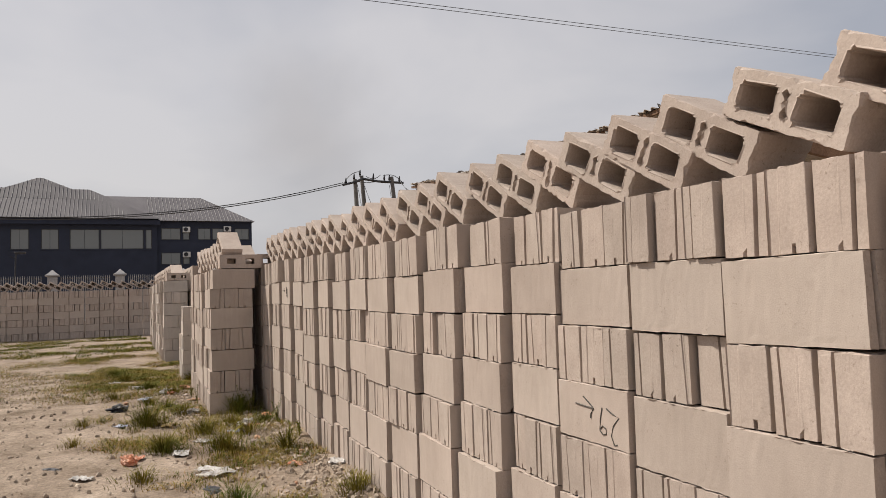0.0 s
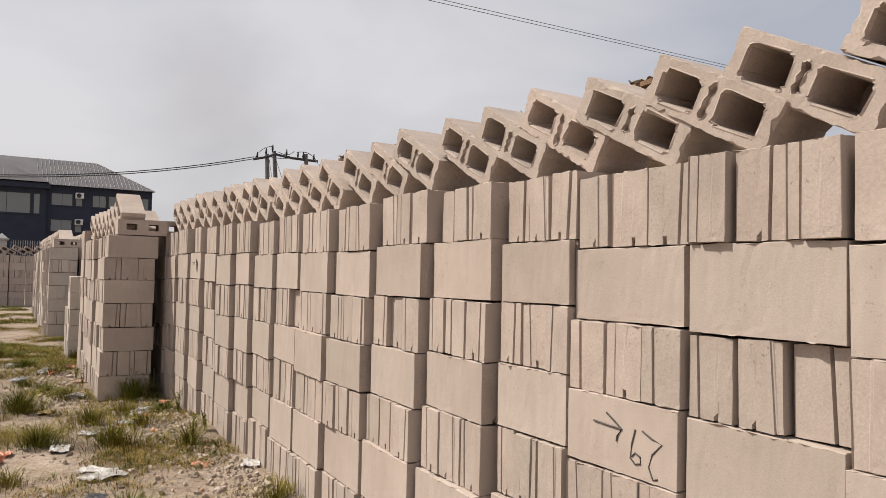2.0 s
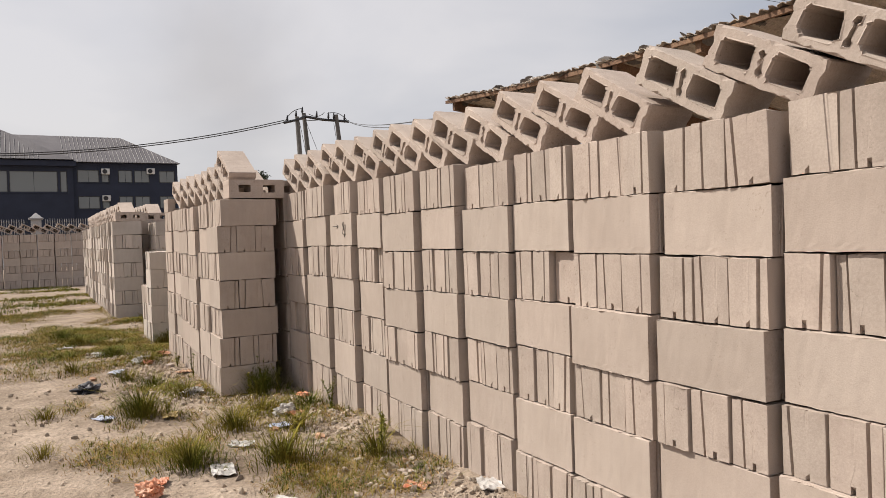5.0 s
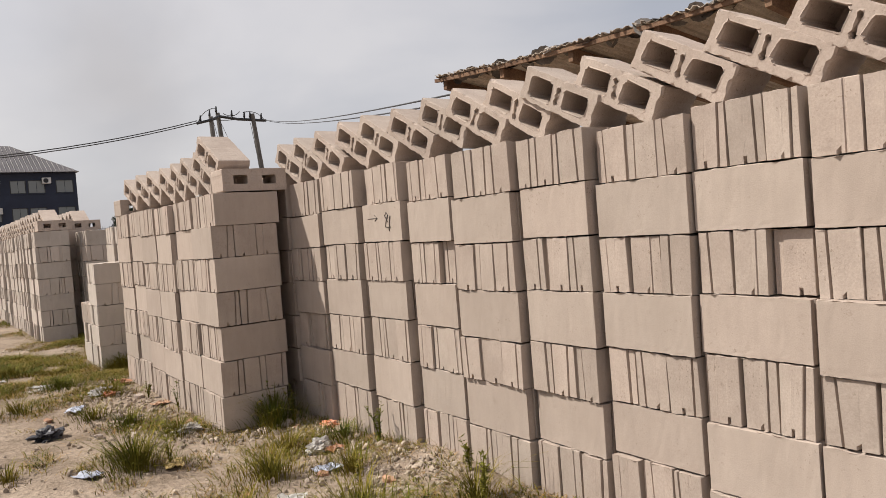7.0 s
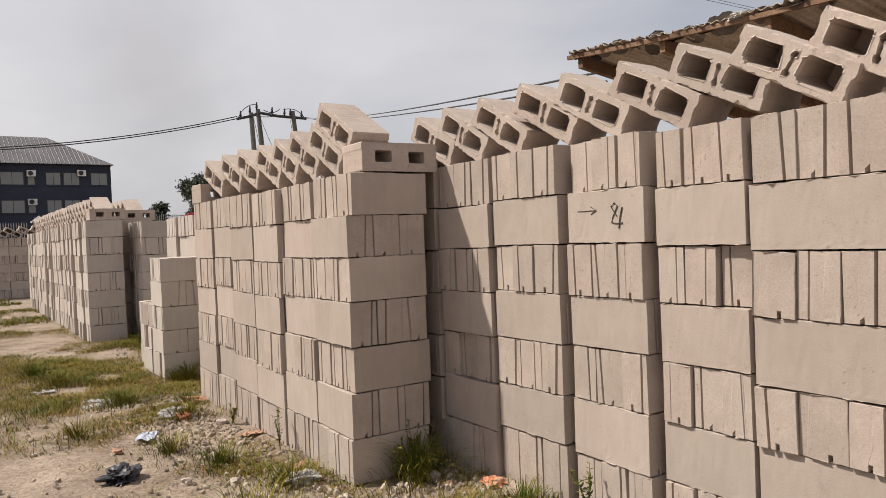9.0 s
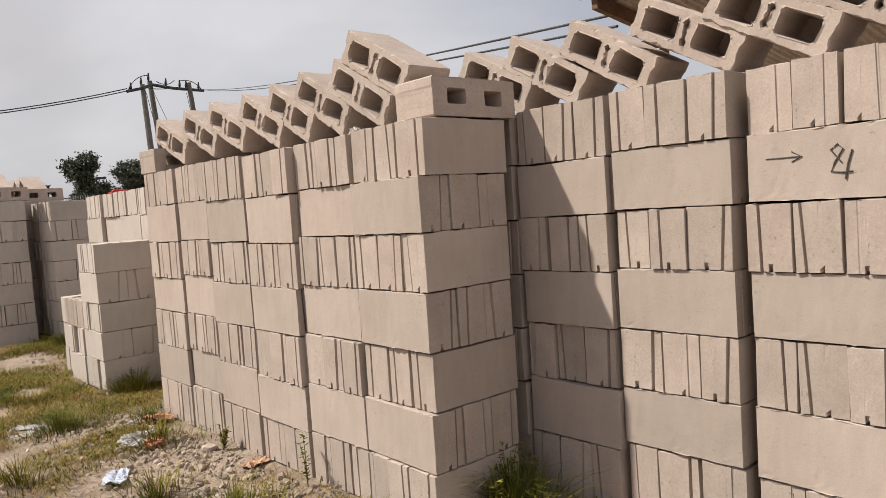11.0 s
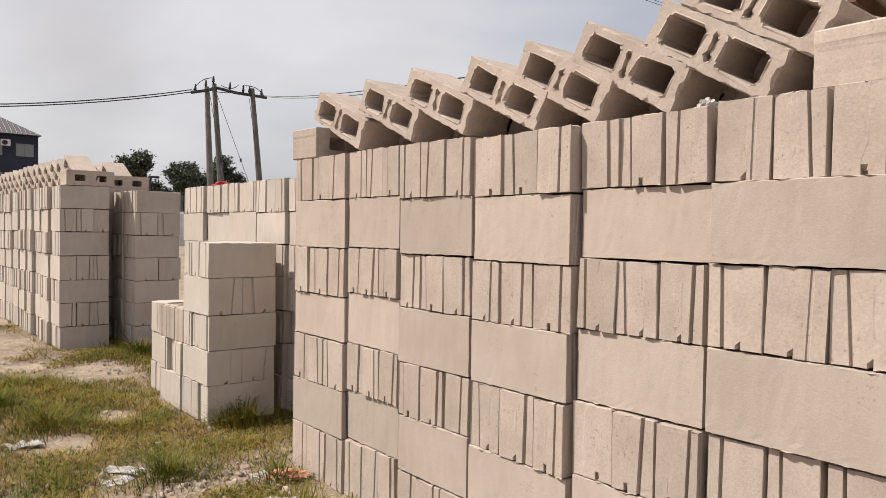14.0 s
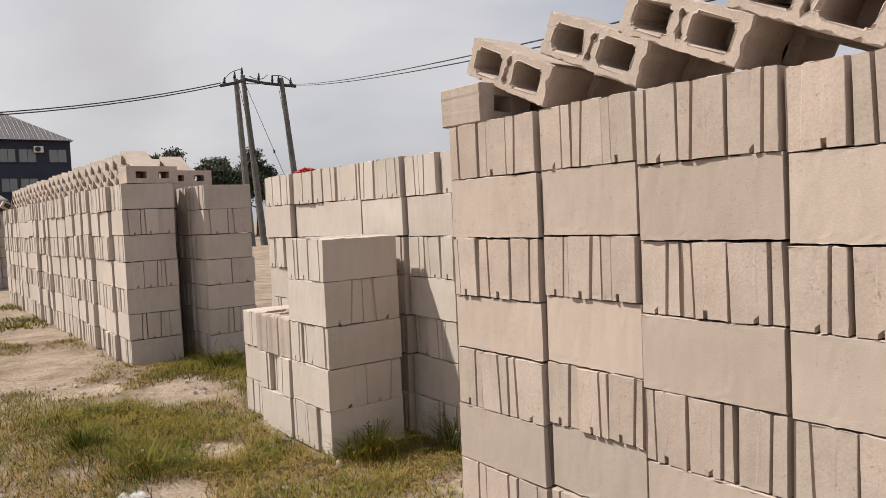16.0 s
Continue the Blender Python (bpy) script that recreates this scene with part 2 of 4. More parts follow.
# ---- building blocks ----
BL, BW, BH = 0.45, 0.15, 0.225
rng = random.Random(11)


def solid_block(seed, mat, end_mat):
    """A sandcrete block on its bed: long plain sides, ends with a slanting groove and a torn notch at the foot, ragged arrises."""
    r = random.Random(seed)
    hl, hw = BL / 2, BW / 2
    groove, slant = hw - 0.040 + r.uniform(-0.010, 0.012), r.uniform(-0.013, 0.013)
    deep = 0.004 if seed % 4 == 3 else r.uniform(0.012, 0.022)
    step = r.choice((0.0, 0.002, 0.005))
    foot = r.uniform(-0.022, 0.008)
    torn = 0.0 if seed % 5 == 4 else r.uniform(0.7, 1.25)
    along = [-hl + 0.0015 + (BL - 0.003) * i / 22 for i in range(23)]
    levels = (0.0, 0.003, 0.014, 0.028, 0.08, 0.15, 0.212, 0.2225, BH)
    verts, faces, mats = [], [], []
    count = 0
    for li, z in enumerate(levels):
        g = groove + slant * (z / BH - 0.5)
        end = [(0.0, -hw + 0.0015), (0.0, -hw + 0.022), (0.0, foot - 0.0075), (0.0, foot - 0.004), (0.0, foot + 0.004), (0.0, foot + 0.0075), (0.0, g - 0.006), (deep, g - 0.0035), (deep, g + 0.002), (step, g + 0.005), (step, hw - 0.0015)]
        ring = [(x, -hw, 0.0) for x in along] + [(hl, y, d) for d, y in end] + [(x, hw, 0.0) for x in along[::-1]] + [(-hl, y, d) for d, y in end[::-1]]
        count = len(ring)
        edge = li in (0, len(levels) - 1)
        for i, (x, y, d) in enumerate(ring):
            sx, sy = (1 if x > 0 else -1), (1 if y > 0 else -1)
            at_end, at_side = abs(x) > hl - 0.0005, abs(y) > hw - 0.002
            inset = r.gauss(0.0016, 0.0030) if edge else abs(r.gauss(0, 0.0005))
            if edge and r.random() < 0.12:
                inset += r.uniform(0.003, 0.011)
            px, py, pz = x, y, z
            if at_end:
                px -= sx * (inset + d)
            if at_side:
                py -= sy * inset
            if edge:
                rag = noise.noise((seed * 3.1 + x * 17.0, y * 21.0, li * 5.0))
                pz += (rag * 0.005 - abs(r.gauss(0, 0.0012))) if li else abs(rag) * 0.006 + abs(r.gauss(0, 0.0015))
            if at_end and li <= 3 and abs(y - foot) < 0.0055 and torn:
                px -= sx * torn * (0.026, 0.026, 0.016, 0.0)[li]
                py = foot + (y - foot) * (1.6, 1.3, 0.7, 0.2)[li] + 0.003 * li * (1 if seed % 2 else -1)
            verts.append((px, py, pz))
    n_end, n_long = 11, 23
    for li in range(len(levels) - 1):
        for i in range(count):
            j = (i + 1) % count
            faces.append((li * count + i, li * count + j, (li + 1) * count + j, (li + 1) * count + i))
            mats.append(1 if n_long <= i < n_long + n_end - 1 or i >= 2 * n_long + n_end else 0)
    faces.append(tuple(range(count))[::-1])
    faces.append(tuple(range((len(levels) - 1) * count, len(levels) * count)))
    me = mesh_of("block", verts, faces, mat)
    me.materials.append(end_mat)
    me.polygons.foreach_set("material_index", mats + [1, 1])
    return me


SOLID = [solid_block(s, BLOCK, BLOCK_END) for s in range(1, 16)]
PALE = [solid_block(s, BLOCK_PALE, BLOCK_PALE) for s in range(3, 10)]


def rounded(cx, cz, w, h, rad, r, jit=0.0022, per=4):
    pts = []
    for k, (sx, sz) in enumerate(((1, -1), (1, 1), (-1, 1), (-1, -1))):
        for i in range(per):
            a = math.radians(-90 + 90 * k + 90 * i / (per - 1))
            pts.append((cx + sx * (w / 2 - rad) + rad * math.cos(a) + r.gauss(0, jit), cz + sz * (h / 2 - rad) + rad * math.sin(a) + r.gauss(0, jit)))
    return pts


def hollow_block(seed, clean=False):
    """A hollow block: two cells and a middle slot run along y, 225 mm long; ears and a groove at both ends."""
    r = random.Random(seed * 7 + 1)
    hl, hw = BL / 2, BW / 2
    outer = []
    n = 25
    for i in range(n):
        outer.append((-hl + 0.005 + (BL - 0.010) * i / (n - 1), -hw))
    dip = 0.0 if clean else 0.22
    right = [(hl, -hw + 0.005), (hl + 0.001, -0.040), (hl - 0.005 * dip, -0.030), (hl - 0.024 * dip, -0.016), (hl - 0.026 * dip, 0.012), (hl - 0.008 * dip, 0.028), (hl, 0.038), (hl, hw - 0.005)]
    outer += right
    for i in range(n):
        outer.append((hl - 0.005 - (BL - 0.010) * i / (n - 1), hw))
    outer += [(-x, -z) for x, z in right]
    rub = 0.0003
    outer = [(x + r.gauss(0, rub), z + r.gauss(0, rub)) for x, z in outer]
    cells = []
    for s in (-1, 1):
        w, t = (0.098, 0.062) if clean else (0.138 + r.uniform(-0.006, 0.006), 0.090 + r.uniform(-0.005, 0.004))
        cells.append(rounded(s * (0.100 if clean else 0.108), r.uniform(-0.003, 0.003), w, t, 0.010 if clean else 0.022, r, 0.0005 if clean else 0.0016, 3 if clean else 6))
    tip, twist = r.uniform(0.030, 0.044), r.uniform(-0.10, 0.22)
    half = [(0.004, tip + 0.003), (0.009, tip - 0.004), (0.0115, tip * 0.62), (0.005, tip * 0.34), (0.0042, 0.0), (0.006, -tip * 0.36), (0.012, -tip * 0.6), (0.010, -tip + 0.003), (0.004, -tip - 0.004)]
    slot = [(s * x * r.uniform(0.75, 1.3) + z * twist, z) for s, side in ((1, half[::-1]), (-1, half)) for x, z in side]
    front, rear = BH / 2, -BH / 2
    bm = bmesh.new()

    def ring_at(lp, y, rag=0.0028):
        return [bm.verts.new((x + r.gauss(0, rub * 1.4), y + r.gauss(0, rag), z + r.gauss(0, rub * 1.4))) for x, z in lp]

    def bridge(a, b):
        for i in range(len(a)):
            j = (i + 1) % len(a)
            bm.faces.new((a[i], a[j], b[j], b[i]))

    inner_loops = cells if clean else cells + [slot]
    face, lip = [], []
    for k, lp in enumerate([outer] + inner_loops):
        cx, cz = sum(q[0] for q in lp) / len(lp), sum(q[1] for q in lp) / len(lp)
        crumb = []
        for x, z in lp:
            # a crumbled rim: outer edges worn back, cell edges broken open
            wear = (abs(r.gauss(0, 0.0004 if clean else 0.0042)) + (0.007 if not clean and r.random() < 0.12 else 0.0)) * (-1 if k == 0 else 1)
            away = Vector((x - cx, z - cz))
            away = away.normalized() * wear if k else Vector(((1 if x > 0 else -1) * wear if abs(x) > hl - 0.02 else 0.0, (1 if z > 0 else -1) * wear if abs(z) > hw - 0.003 else 0.0))
            crumb.append((x + away.x, z + away.y))
        lip.append(ring_at(lp, front - 0.010, 0.0012))
        if k and not clean:
            # a burr stands proud round every opening
            burr = ring_at(crumb, front + 0.002, 0.0014)
            face.append(ring_at([(x + (x - cx) * 0.006 / max(0.012, math.hypot(x - cx, z - cz)), z + (z - cz) * 0.006 / max(0.012, math.hypot(x - cx, z - cz))) for x, z in crumb], front, 0.0004))
            bridge(face[-1], burr)
            bridge(burr, lip[-1])
        else:
            face.append(ring_at(crumb, front, 0.0004))
            bridge(face[-1], lip[-1])
    bmesh.ops.triangle_fill(bm, use_beauty=True, use_dissolve=False, edges=[bm.edges.get((vs[i], vs[(i + 1) % len(vs)])) for vs in face for i in range(len(vs))])
    shut = [ring_at(outer, rear, 0.001)]
    bridge(lip[0], shut[0])
    for k, lp in enumerate(inner_loops):
        cx, cz = sum(q[0] for q in lp) / len(lp), sum(q[1] for q in lp) / len(lp)
        if clean or (seed % 3 == 0 and k == 1):
            # a cell that goes through, ragged where its floor broke out
            hole = lp if clean else [(cx + 0.028 + (x - cx) * r.uniform(0.40, 0.62), cz + (z - cz) * r.uniform(0.45, 0.75)) for x, z in lp]
            end_ring = ring_at(hole, rear, 0.001)
            shut.append(end_ring)
            bridge(lip[k + 1], end_ring)
        else:
            floor_ring = ring_at([(cx + (x - cx) * 0.9, cz + (z - cz) * 0.88) for x, z in lp], rear + 0.028, 0.001)
            bridge(lip[k + 1], floor_ring)
            bm.faces.new(floor_ring)
    bmesh.ops.triangle_fill(bm, use_beauty=True, use_dissolve=False, edges=[e for vs in shut for e in [bm.edges.get((vs[i], vs[(i + 1) % len(vs)])) for i in range(len(vs))]])
    bmesh.ops.recalc_face_normals(bm, faces=bm.faces)
    me = bpy.data.meshes.new("hollow_block")
    bm.to_mesh(me)
    bm.free()
    me.materials.append(BLOCK_END)
    return me


HOLLOW = [hollow_block(s) for s in range(1, 16)]
CLEAN = [hollow_block(s, True) for s in (21, 22)]
LABEL_STACK = "stack of beige sandcrete blocks laid dry in crossed courses"


def column(y0, y1, x0, x1, joints, lean=0.0, courses=7, rows=3, turn=None, label=LABEL_STACK, group="block stacks along the yard", kinds=None, ends=3):
    """A dry stack one block long with its face towards -x: from y0 (its face at x0) to y1 (its face at x1). joints: the heights of its
    beds from the top down; beds below the last are evenly spaced. Block ends show in the first course, long sides in the next. turn: a frame for stacks that face another way."""
    length, kinds = y1 - y0, kinds or SOLID
    yaw = math.atan2(x1 - x0, length)
    beds = list(joints)[:courses]
    while len(beds) <= courses:
        beds.append(beds[-1] * (courses - len(beds)) / (courses - len(beds) + 1))
    base = (turn or Matrix.Identity(4)) @ Matrix.Translation((x0, y0, 0)) @ Matrix.Rotation(-yaw, 4, "Z")
    ob = thing("block_stack", base, label, "block stack", group)
    for k in range(courses):
        z, height = beds[k + 1], beds[k] - beds[k + 1]
        slip = rng.gauss(0, 0.005) + lean * (z - 1.1)
        squash = (height - 0.0015) / BH
        if k % 2 == 0:
            cuts = [0.0]
            for i in range(ends):
                cuts.append(cuts[-1] + rng.uniform(0.88, 1.12))
            cuts = [c * length / cuts[-1] for c in cuts]
            for a, b in zip(cuts, cuts[1:]):
                out = rng.choice((0.02, 0.03, -0.012)) if rng.random() < 0.05 else 0.0
                m = Matrix.Translation((BL / 2 + slip + out + rng.gauss(0, 0.004), (a + b) / 2, z)) @ Matrix.Rotation(rng.choice((0, math.pi)) + rng.gauss(0, 0.012), 4, "Z") @ Matrix.Rotation(rng.gauss(0, 0.014), 4, "X")
                child("block", rng.choice(kinds), ob, m @ Matrix.Diagonal((1, (b - a - rng.choice((0.004, 0.006, 0.009, 0.014))) / BW, squash * rng.uniform(0.984, 1.003), 1)))
        else:
            wide = 0.455 / rows
            tilt = rng.gauss(0, 0.006)
            for q in range(rows):
                m = Matrix.Translation((wide * (q + 0.5) + slip + rng.gauss(0, 0.003), length / 2 + rng.gauss(0, 0.003), z)) @ Matrix.Rotation(rng.choice((90, -90)) * math.pi / 180 + rng.gauss(0, 0.008), 4, "Z") @ Matrix.Rotation(tilt, 4, "Y")
                child("block", rng.choice(kinds), ob, m @ Matrix.Diagonal(((length - rng.choice((0.002, 0.004, 0.008))) / BL, (wide - 0.003) / BW, squash * rng.uniform(0.992, 1.004), 1)))
    return ob


def evenly(top, courses=7):
    return [top * (courses - k) / courses + (rng.gauss(0, 0.004) if k else 0.0) for k in range(courses)]


def stack(x, y0, y1, courses, height, lean_in=0.04, rows=3, turn=None, label=LABEL_STACK, group="block stacks along the yard", kinds=None):
    """A run of columns, each a little askew, from y0 to y1."""
    count = max(1, round((y1 - y0) / 0.462))
    pitch = (y1 - y0) / count
    for i in range(count):
        skew = abs(rng.gauss(0, lean_in * 0.6))
        a = y0 + pitch * i
        column(a + 0.004, a + pitch - rng.uniform(0.002, 0.012), x + rng.gauss(0, 0.010) - skew * 0.5, x + skew * 0.5, evenly(courses * height + (rng.gauss(0, 0.008) if courses == 7 else 0.0), courses), rng.gauss(0, 0.008), courses, rows, turn, label, group, kinds)


LABEL_LEAN = "beige hollow block with two cells leaning atop a stack"


def leaning(x, y, z, angle, turn=None):
    """A hollow block whose far end is propped up; y, z: its upper far corner; x: its open face."""
    a = math.radians(angle)
    mid = Vector((x + BH / 2, y, z)) - Vector((0, math.cos(a), math.sin(a))) * BL / 2 - Vector((0, -math.sin(a), math.cos(a))) * BW / 2
    m = Matrix.Translation(mid) @ Matrix.Rotation(a, 4, "X") @ Matrix.Rotation(math.radians(90 + rng.gauss(0, 1.2)), 4, "Z")
    ob = new("hollow_block", rng.choice(HOLLOW))
    ob.matrix_basis = (turn or Matrix.Identity(4)) @ m
    return tagged(ob, LABEL_LEAN, "hollow block", "leaning hollow blocks")


def flat_block(x, y, z, rz=0.0, up=False, label="beige hollow block lying flat atop the stack, cells open"):
    ob = new("hollow_block", rng.choice(HOLLOW if up else CLEAN))
    ob.matrix_basis = Matrix.Translation((x, y, z)) @ Matrix.Rotation(math.radians(rz), 4, "Z") @ (Matrix.Rotation(math.radians(90), 4, "X") if up else Matrix.Identity(4))
    return tagged(ob, label, "hollow block", "hollow blocks atop the stacks")


# ---- ground ----
def spaced(lo, hi, step, far):
    mid = [lo + i * step for i in range(int((hi - lo) / step) + 1)]
    a, b, s = [], [], step
    p, q = mid[0], mid[-1]
    while q < far:
        s *= 1.45
        p, q = p - s, q + s
        a.append(p)
        b.append(q)
    return a[::-1] + mid + b


def ground_z(x, y):
    if not (-14 < x < 9 and -14 < y < 26):
        return -0.02
    near_wall = min(1.0, max(0.0, (0.75 - x) / 0.5))
    z = 0.022 * noise.noise((x * 0.9, y * 0.9, 3.1)) + 0.016 * noise.noise((x * 3.3, y * 3.3, 7.7)) + 0.013 * noise.noise((x * 9, y * 9, 1.2)) + 0.008 * abs(noise.noise((x * 19, y * 19, 5.2)))
    bank = 0.0
    if -7.5 < y < -0.1 and -0.2 < x < 0.62:
        bank = 0.05 * max(0.0, 0.55 + noise.noise((y * 1.3, 4.4, x * 1.2))) * math.exp(-((0.56 - x) / 0.16) ** 2)
    return z * (0.35 + 0.65 * near_wall) - 0.004 + bank


gx, gy = spaced(-3.6, 1.2, 0.034, 2600), spaced(-4.4, 7.5, 0.036, 2600)
gverts = [(x, y, ground_z(x, y)) for y in gy for x in gx]
nx = len(gx)
gfaces = [(j * nx + i, j * nx + i + 1, (j + 1) * nx + i + 1, (j + 1) * nx + i) for j in range(len(gy) - 1) for i in range(nx - 1)]
ground = new("ground", mesh_of("ground", gverts, gfaces, SAND, True))
tagged(ground, "pale trampled sandy soil with grass and litter", "ground", kind="structure")

# ---- block stacks ----
# the long row that the walk follows
NEAR_COLUMNS = [
    (-9.60, -9.14, 0.570, 0.585, (1.570, 1.345), 0.02), (-9.13, -8.67, 0.565, 0.580, (1.566, 1.340), 0.02), (-8.66, -8.20, 0.572, 0.584, (1.572, 1.35), 0.02), (-8.19, -7.69, 0.575, 0.590, (1.565, 1.34), 0.02),
    (-7.68, -7.215, 0.585, 0.598, (1.572, 1.345, 1.120, 0.890, 0.67), 0.03),
    (-7.185, -6.734, 0.556, 0.573, (1.568, 1.336, 1.103, 0.874, 0.665), 0.03), (-6.728, -6.320, 0.571, 0.576, (1.566, 1.343, 1.118, 0.905, 0.673), 0.03),
    (-6.312, -5.890, 0.574, 0.578, (1.560, 1.341, 1.127, 0.919, 0.713, 0.500), 0.04), (-5.884, -5.514, 0.576, 0.590, (1.587, 1.369, 1.164, 0.955, 0.737, 0.512), 0.05)]
MIDDLE_COLUMNS = [
    (-5.485, -5.034, 0.552, 0.590, (1.590, 1.382, 1.161, 0.948, 0.731), 0.05), (-5.012, -4.541, 0.550, 0.588, (1.606, 1.381, 1.155, 0.931, 0.708, 0.496), 0.05),
    (-4.518, -4.065, 0.552, 0.576, (1.585, 1.360, 1.141, 0.921, 0.702, 0.483), 0.03), (-4.043, -3.600, 0.556, 0.574, (1.588, 1.362, 1.145, 0.929, 0.695, 0.480), 0.03),
    (-3.590, -3.190, 0.564, 0.578, (1.592, 1.368, 1.153, 0.935, 0.724, 0.483), 0.02), (-3.182, -2.746, 0.556, 0.585, (1.575, 1.362, 1.148, 0.930, 0.710, 0.492, 0.285), 0.01)]
FAR_COLUMNS = [
    (-2.722, -2.302, 0.550, 0.584, (1.597, 1.381, 1.160, 0.930, 0.700, 0.476, 0.247), -0.01), (-2.278, -1.815, 0.553, 0.574, (1.606, 1.374, 1.147, 0.921, 0.688, 0.477), 0.0),
    (-1.808, -1.420, 0.570, 0.584, (1.606, 1.388, 1.166, 0.947, 0.720, 0.488, 0.256), 0.0), (-1.378, -0.947, 0.550, 0.572, (1.621, 1.402, 1.182, 0.956, 0.740, 0.506, 0.262), 0.0),
    (-0.912, -0.442, 0.552, 0.572, (1.624, 1.400, 1.180, 0.960, 0.733, 0.507, 0.289), 0.0), (-0.428, 0.020, 0.555, 0.568, (1.617, 1.386, 1.168, 0.945, 0.725, 0.491, 0.258), 0.0),
    (0.030, 0.480, 0.556, 0.565, (1.610, 1.390), 0.0), (0.490, 0.950, 0.560, 0.566, (1.612, 1.390), 0.0)]
COLUMNS_A = NEAR_COLUMNS + MIDDLE_COLUMNS + FAR_COLUMNS
row_a = [column(*row) for row in COLUMNS_A]


def top_at(y):
    return min(COLUMNS_A, key=lambda row: abs((row[0] + row[1]) / 2 - y))[4][0]


LEAN_A = [0.391, 0.097, -0.222, -0.547, -0.847, -1.178, -1.468, -1.763, -2.04, -2.32, -2.63, -2.95, -3.27, -3.566, -3.92, -4.24, -4.55, -4.948, -5.24, -5.54, -5.847, -6.133, -6.396, -6.72, -7.06, -7.38, -7.70, -8.02, -8.34, -8.66, -8.98]
for y in LEAN_A:
    leaning(0.70 + rng.gauss(0, 0.008), y + 0.012, top_at(y - 0.25) + 0.345 + rng.gauss(0, 0.004), 28.5 + rng.gauss(0, 1.2))
flat_block(0.80, 0.52, 1.611 + BW / 2, 0)

# the shorter stack that stands before it
for row in ((0.004, 0.457, 0.006, 0.024, (1.576, 1.359, 1.146, 0.922, 0.692, 0.463), 0.02), (0.463, 0.910, 0.024, 0.034, (1.567, 1.358, 1.143, 0.920, 0.694, 0.463), 0.01),
            (0.920, 1.400, 0.008, 0.030, (1.561, 1.347, 1.117, 0.900, 0.677, 0.439), 0.0), (1.406, 1.852, 0.030, 0.042, (1.574, 1.352, 1.127, 0.906, 0.680, 0.461), 0.0),
            (1.860, 2.268, 0.042, 0.056, (1.578, 1.365, 1.142, 0.935, 0.704, 0.488, 0.262), 0.0), (2.277, 2.768, 0.046, 0.066, (1.574, 1.364, 1.135, 0.908, 0.699, 0.472, 0.249), 0.0)):
    column(*row)
for y, z, a in ((0.560, 2.015, 30), (0.683, 1.914, 30), (0.978, 1.910, 29), (1.250, 1.898, 28), (1.540, 1.893, 26), (1.922, 1.908, 25), (2.263, 1.910, 25), (2.670, 1.908, 25)):
    leaning(0.158, y + 0.016, z + 0.018, a)
    if y > 0.9:
        leaning(0.400, y + rng.gauss(-0.004, 0.004), z + rng.gauss(-0.006, 0.003), a)
flat_block(0.335, 0.12, 1.584 + BW / 2, -2)
flat_block(0.30, 2.70, 1.576 + BW / 2, 1)

# the low stepped stack and the row behind it
stack(0.05, 3.79, 4.24, 5, 0.227, 0.01, 2, label="low beige stack of wide sandcrete blocks, one end stepped down", kinds=PALE)
stack(0.06, 4.25, 4.70, 2, 0.227, 0.01, 2, label="low step of beige sandcrete blocks beside a taller stack", kinds=PALE)
for q in range(3):
    flat_block(0.285, 4.33 + 0.153 * q, 0.454 + BH / 2, rng.gauss(0, 1.0), True, "beige hollow block standing with its cells open to the sky")
stack(0.127, 4.71, 5.07, 3, 0.222, 0.01, 2, label="low heap of pale sandcrete blocks behind the stepped stack", kinds=PALE)
for a, b in ((2.95, 3.85), (3.855, 4.75), (4.755, 5.66)):
    stack(0.60, a, b, 7, 0.2235, 0.03, label="stack of pale cream sandcrete blocks laid dry in crossed courses", kinds=PALE)

# two long stacks side by side further on
for a, b, x in ((7.25, 8.17, 0.0), (8.18, 9.40, 0.02), (9.41, 10.78, 0.03), (10.79, 12.16, 0.05), (12.17, 13.54, 0.08), (13.55, 15.4, 0.12)):
    stack(x, a, b, 7, 0.232, 0.05, kinds=PALE)
for a, b in ((7.75, 9.60), (9.61, 11.92)):
    stack(0.52, a, b, 7, 0.232, 0.03)
for i in range(24):
    leaning(0.15 + 0.004 * i, 7.77 + 0.315 * i, 7 * 0.232 + 0.335 + rng.gauss(0, 0.006), 27 + rng.gauss(0, 1.0))
for i in range(9):
    leaning(0.66, 8.27 + 0.315 * i, 7 * 0.232 + 0.335, 27 + rng.gauss(0, 1.0))
flat_block(0.27, 7.37, 7 * 0.232 + BW / 2 + 0.002, 2)
flat_block(0.78, 7.87, 7 * 0.232 + BW / 2 + 0.002, -1)
stack(0.61, 6.98, 7.70, 7, 0.2265, 0.02, 2, label="stack of grey-beige wide sandcrete blocks beside a long stack", kinds=PALE)

# the far row that closes the yard
FAR = Matrix.Translation((0, 19.5, 0)) @ Matrix.Rotation(math.radians(90), 4, "Z")
for i in range(12):
    stack(0.0, -1.0 + 1.385 * i, 0.375 + 1.385 * i, 7, 0.232, 0.03, turn=FAR, group="far row of block stacks")
for i in range(50):
    leaning(0.14, -0.7 + 0.32 * i, 7 * 0.232 + 0.335 + rng.gauss(0, 0.008), 28 + rng.gauss(0, 1.5), turn=FAR)


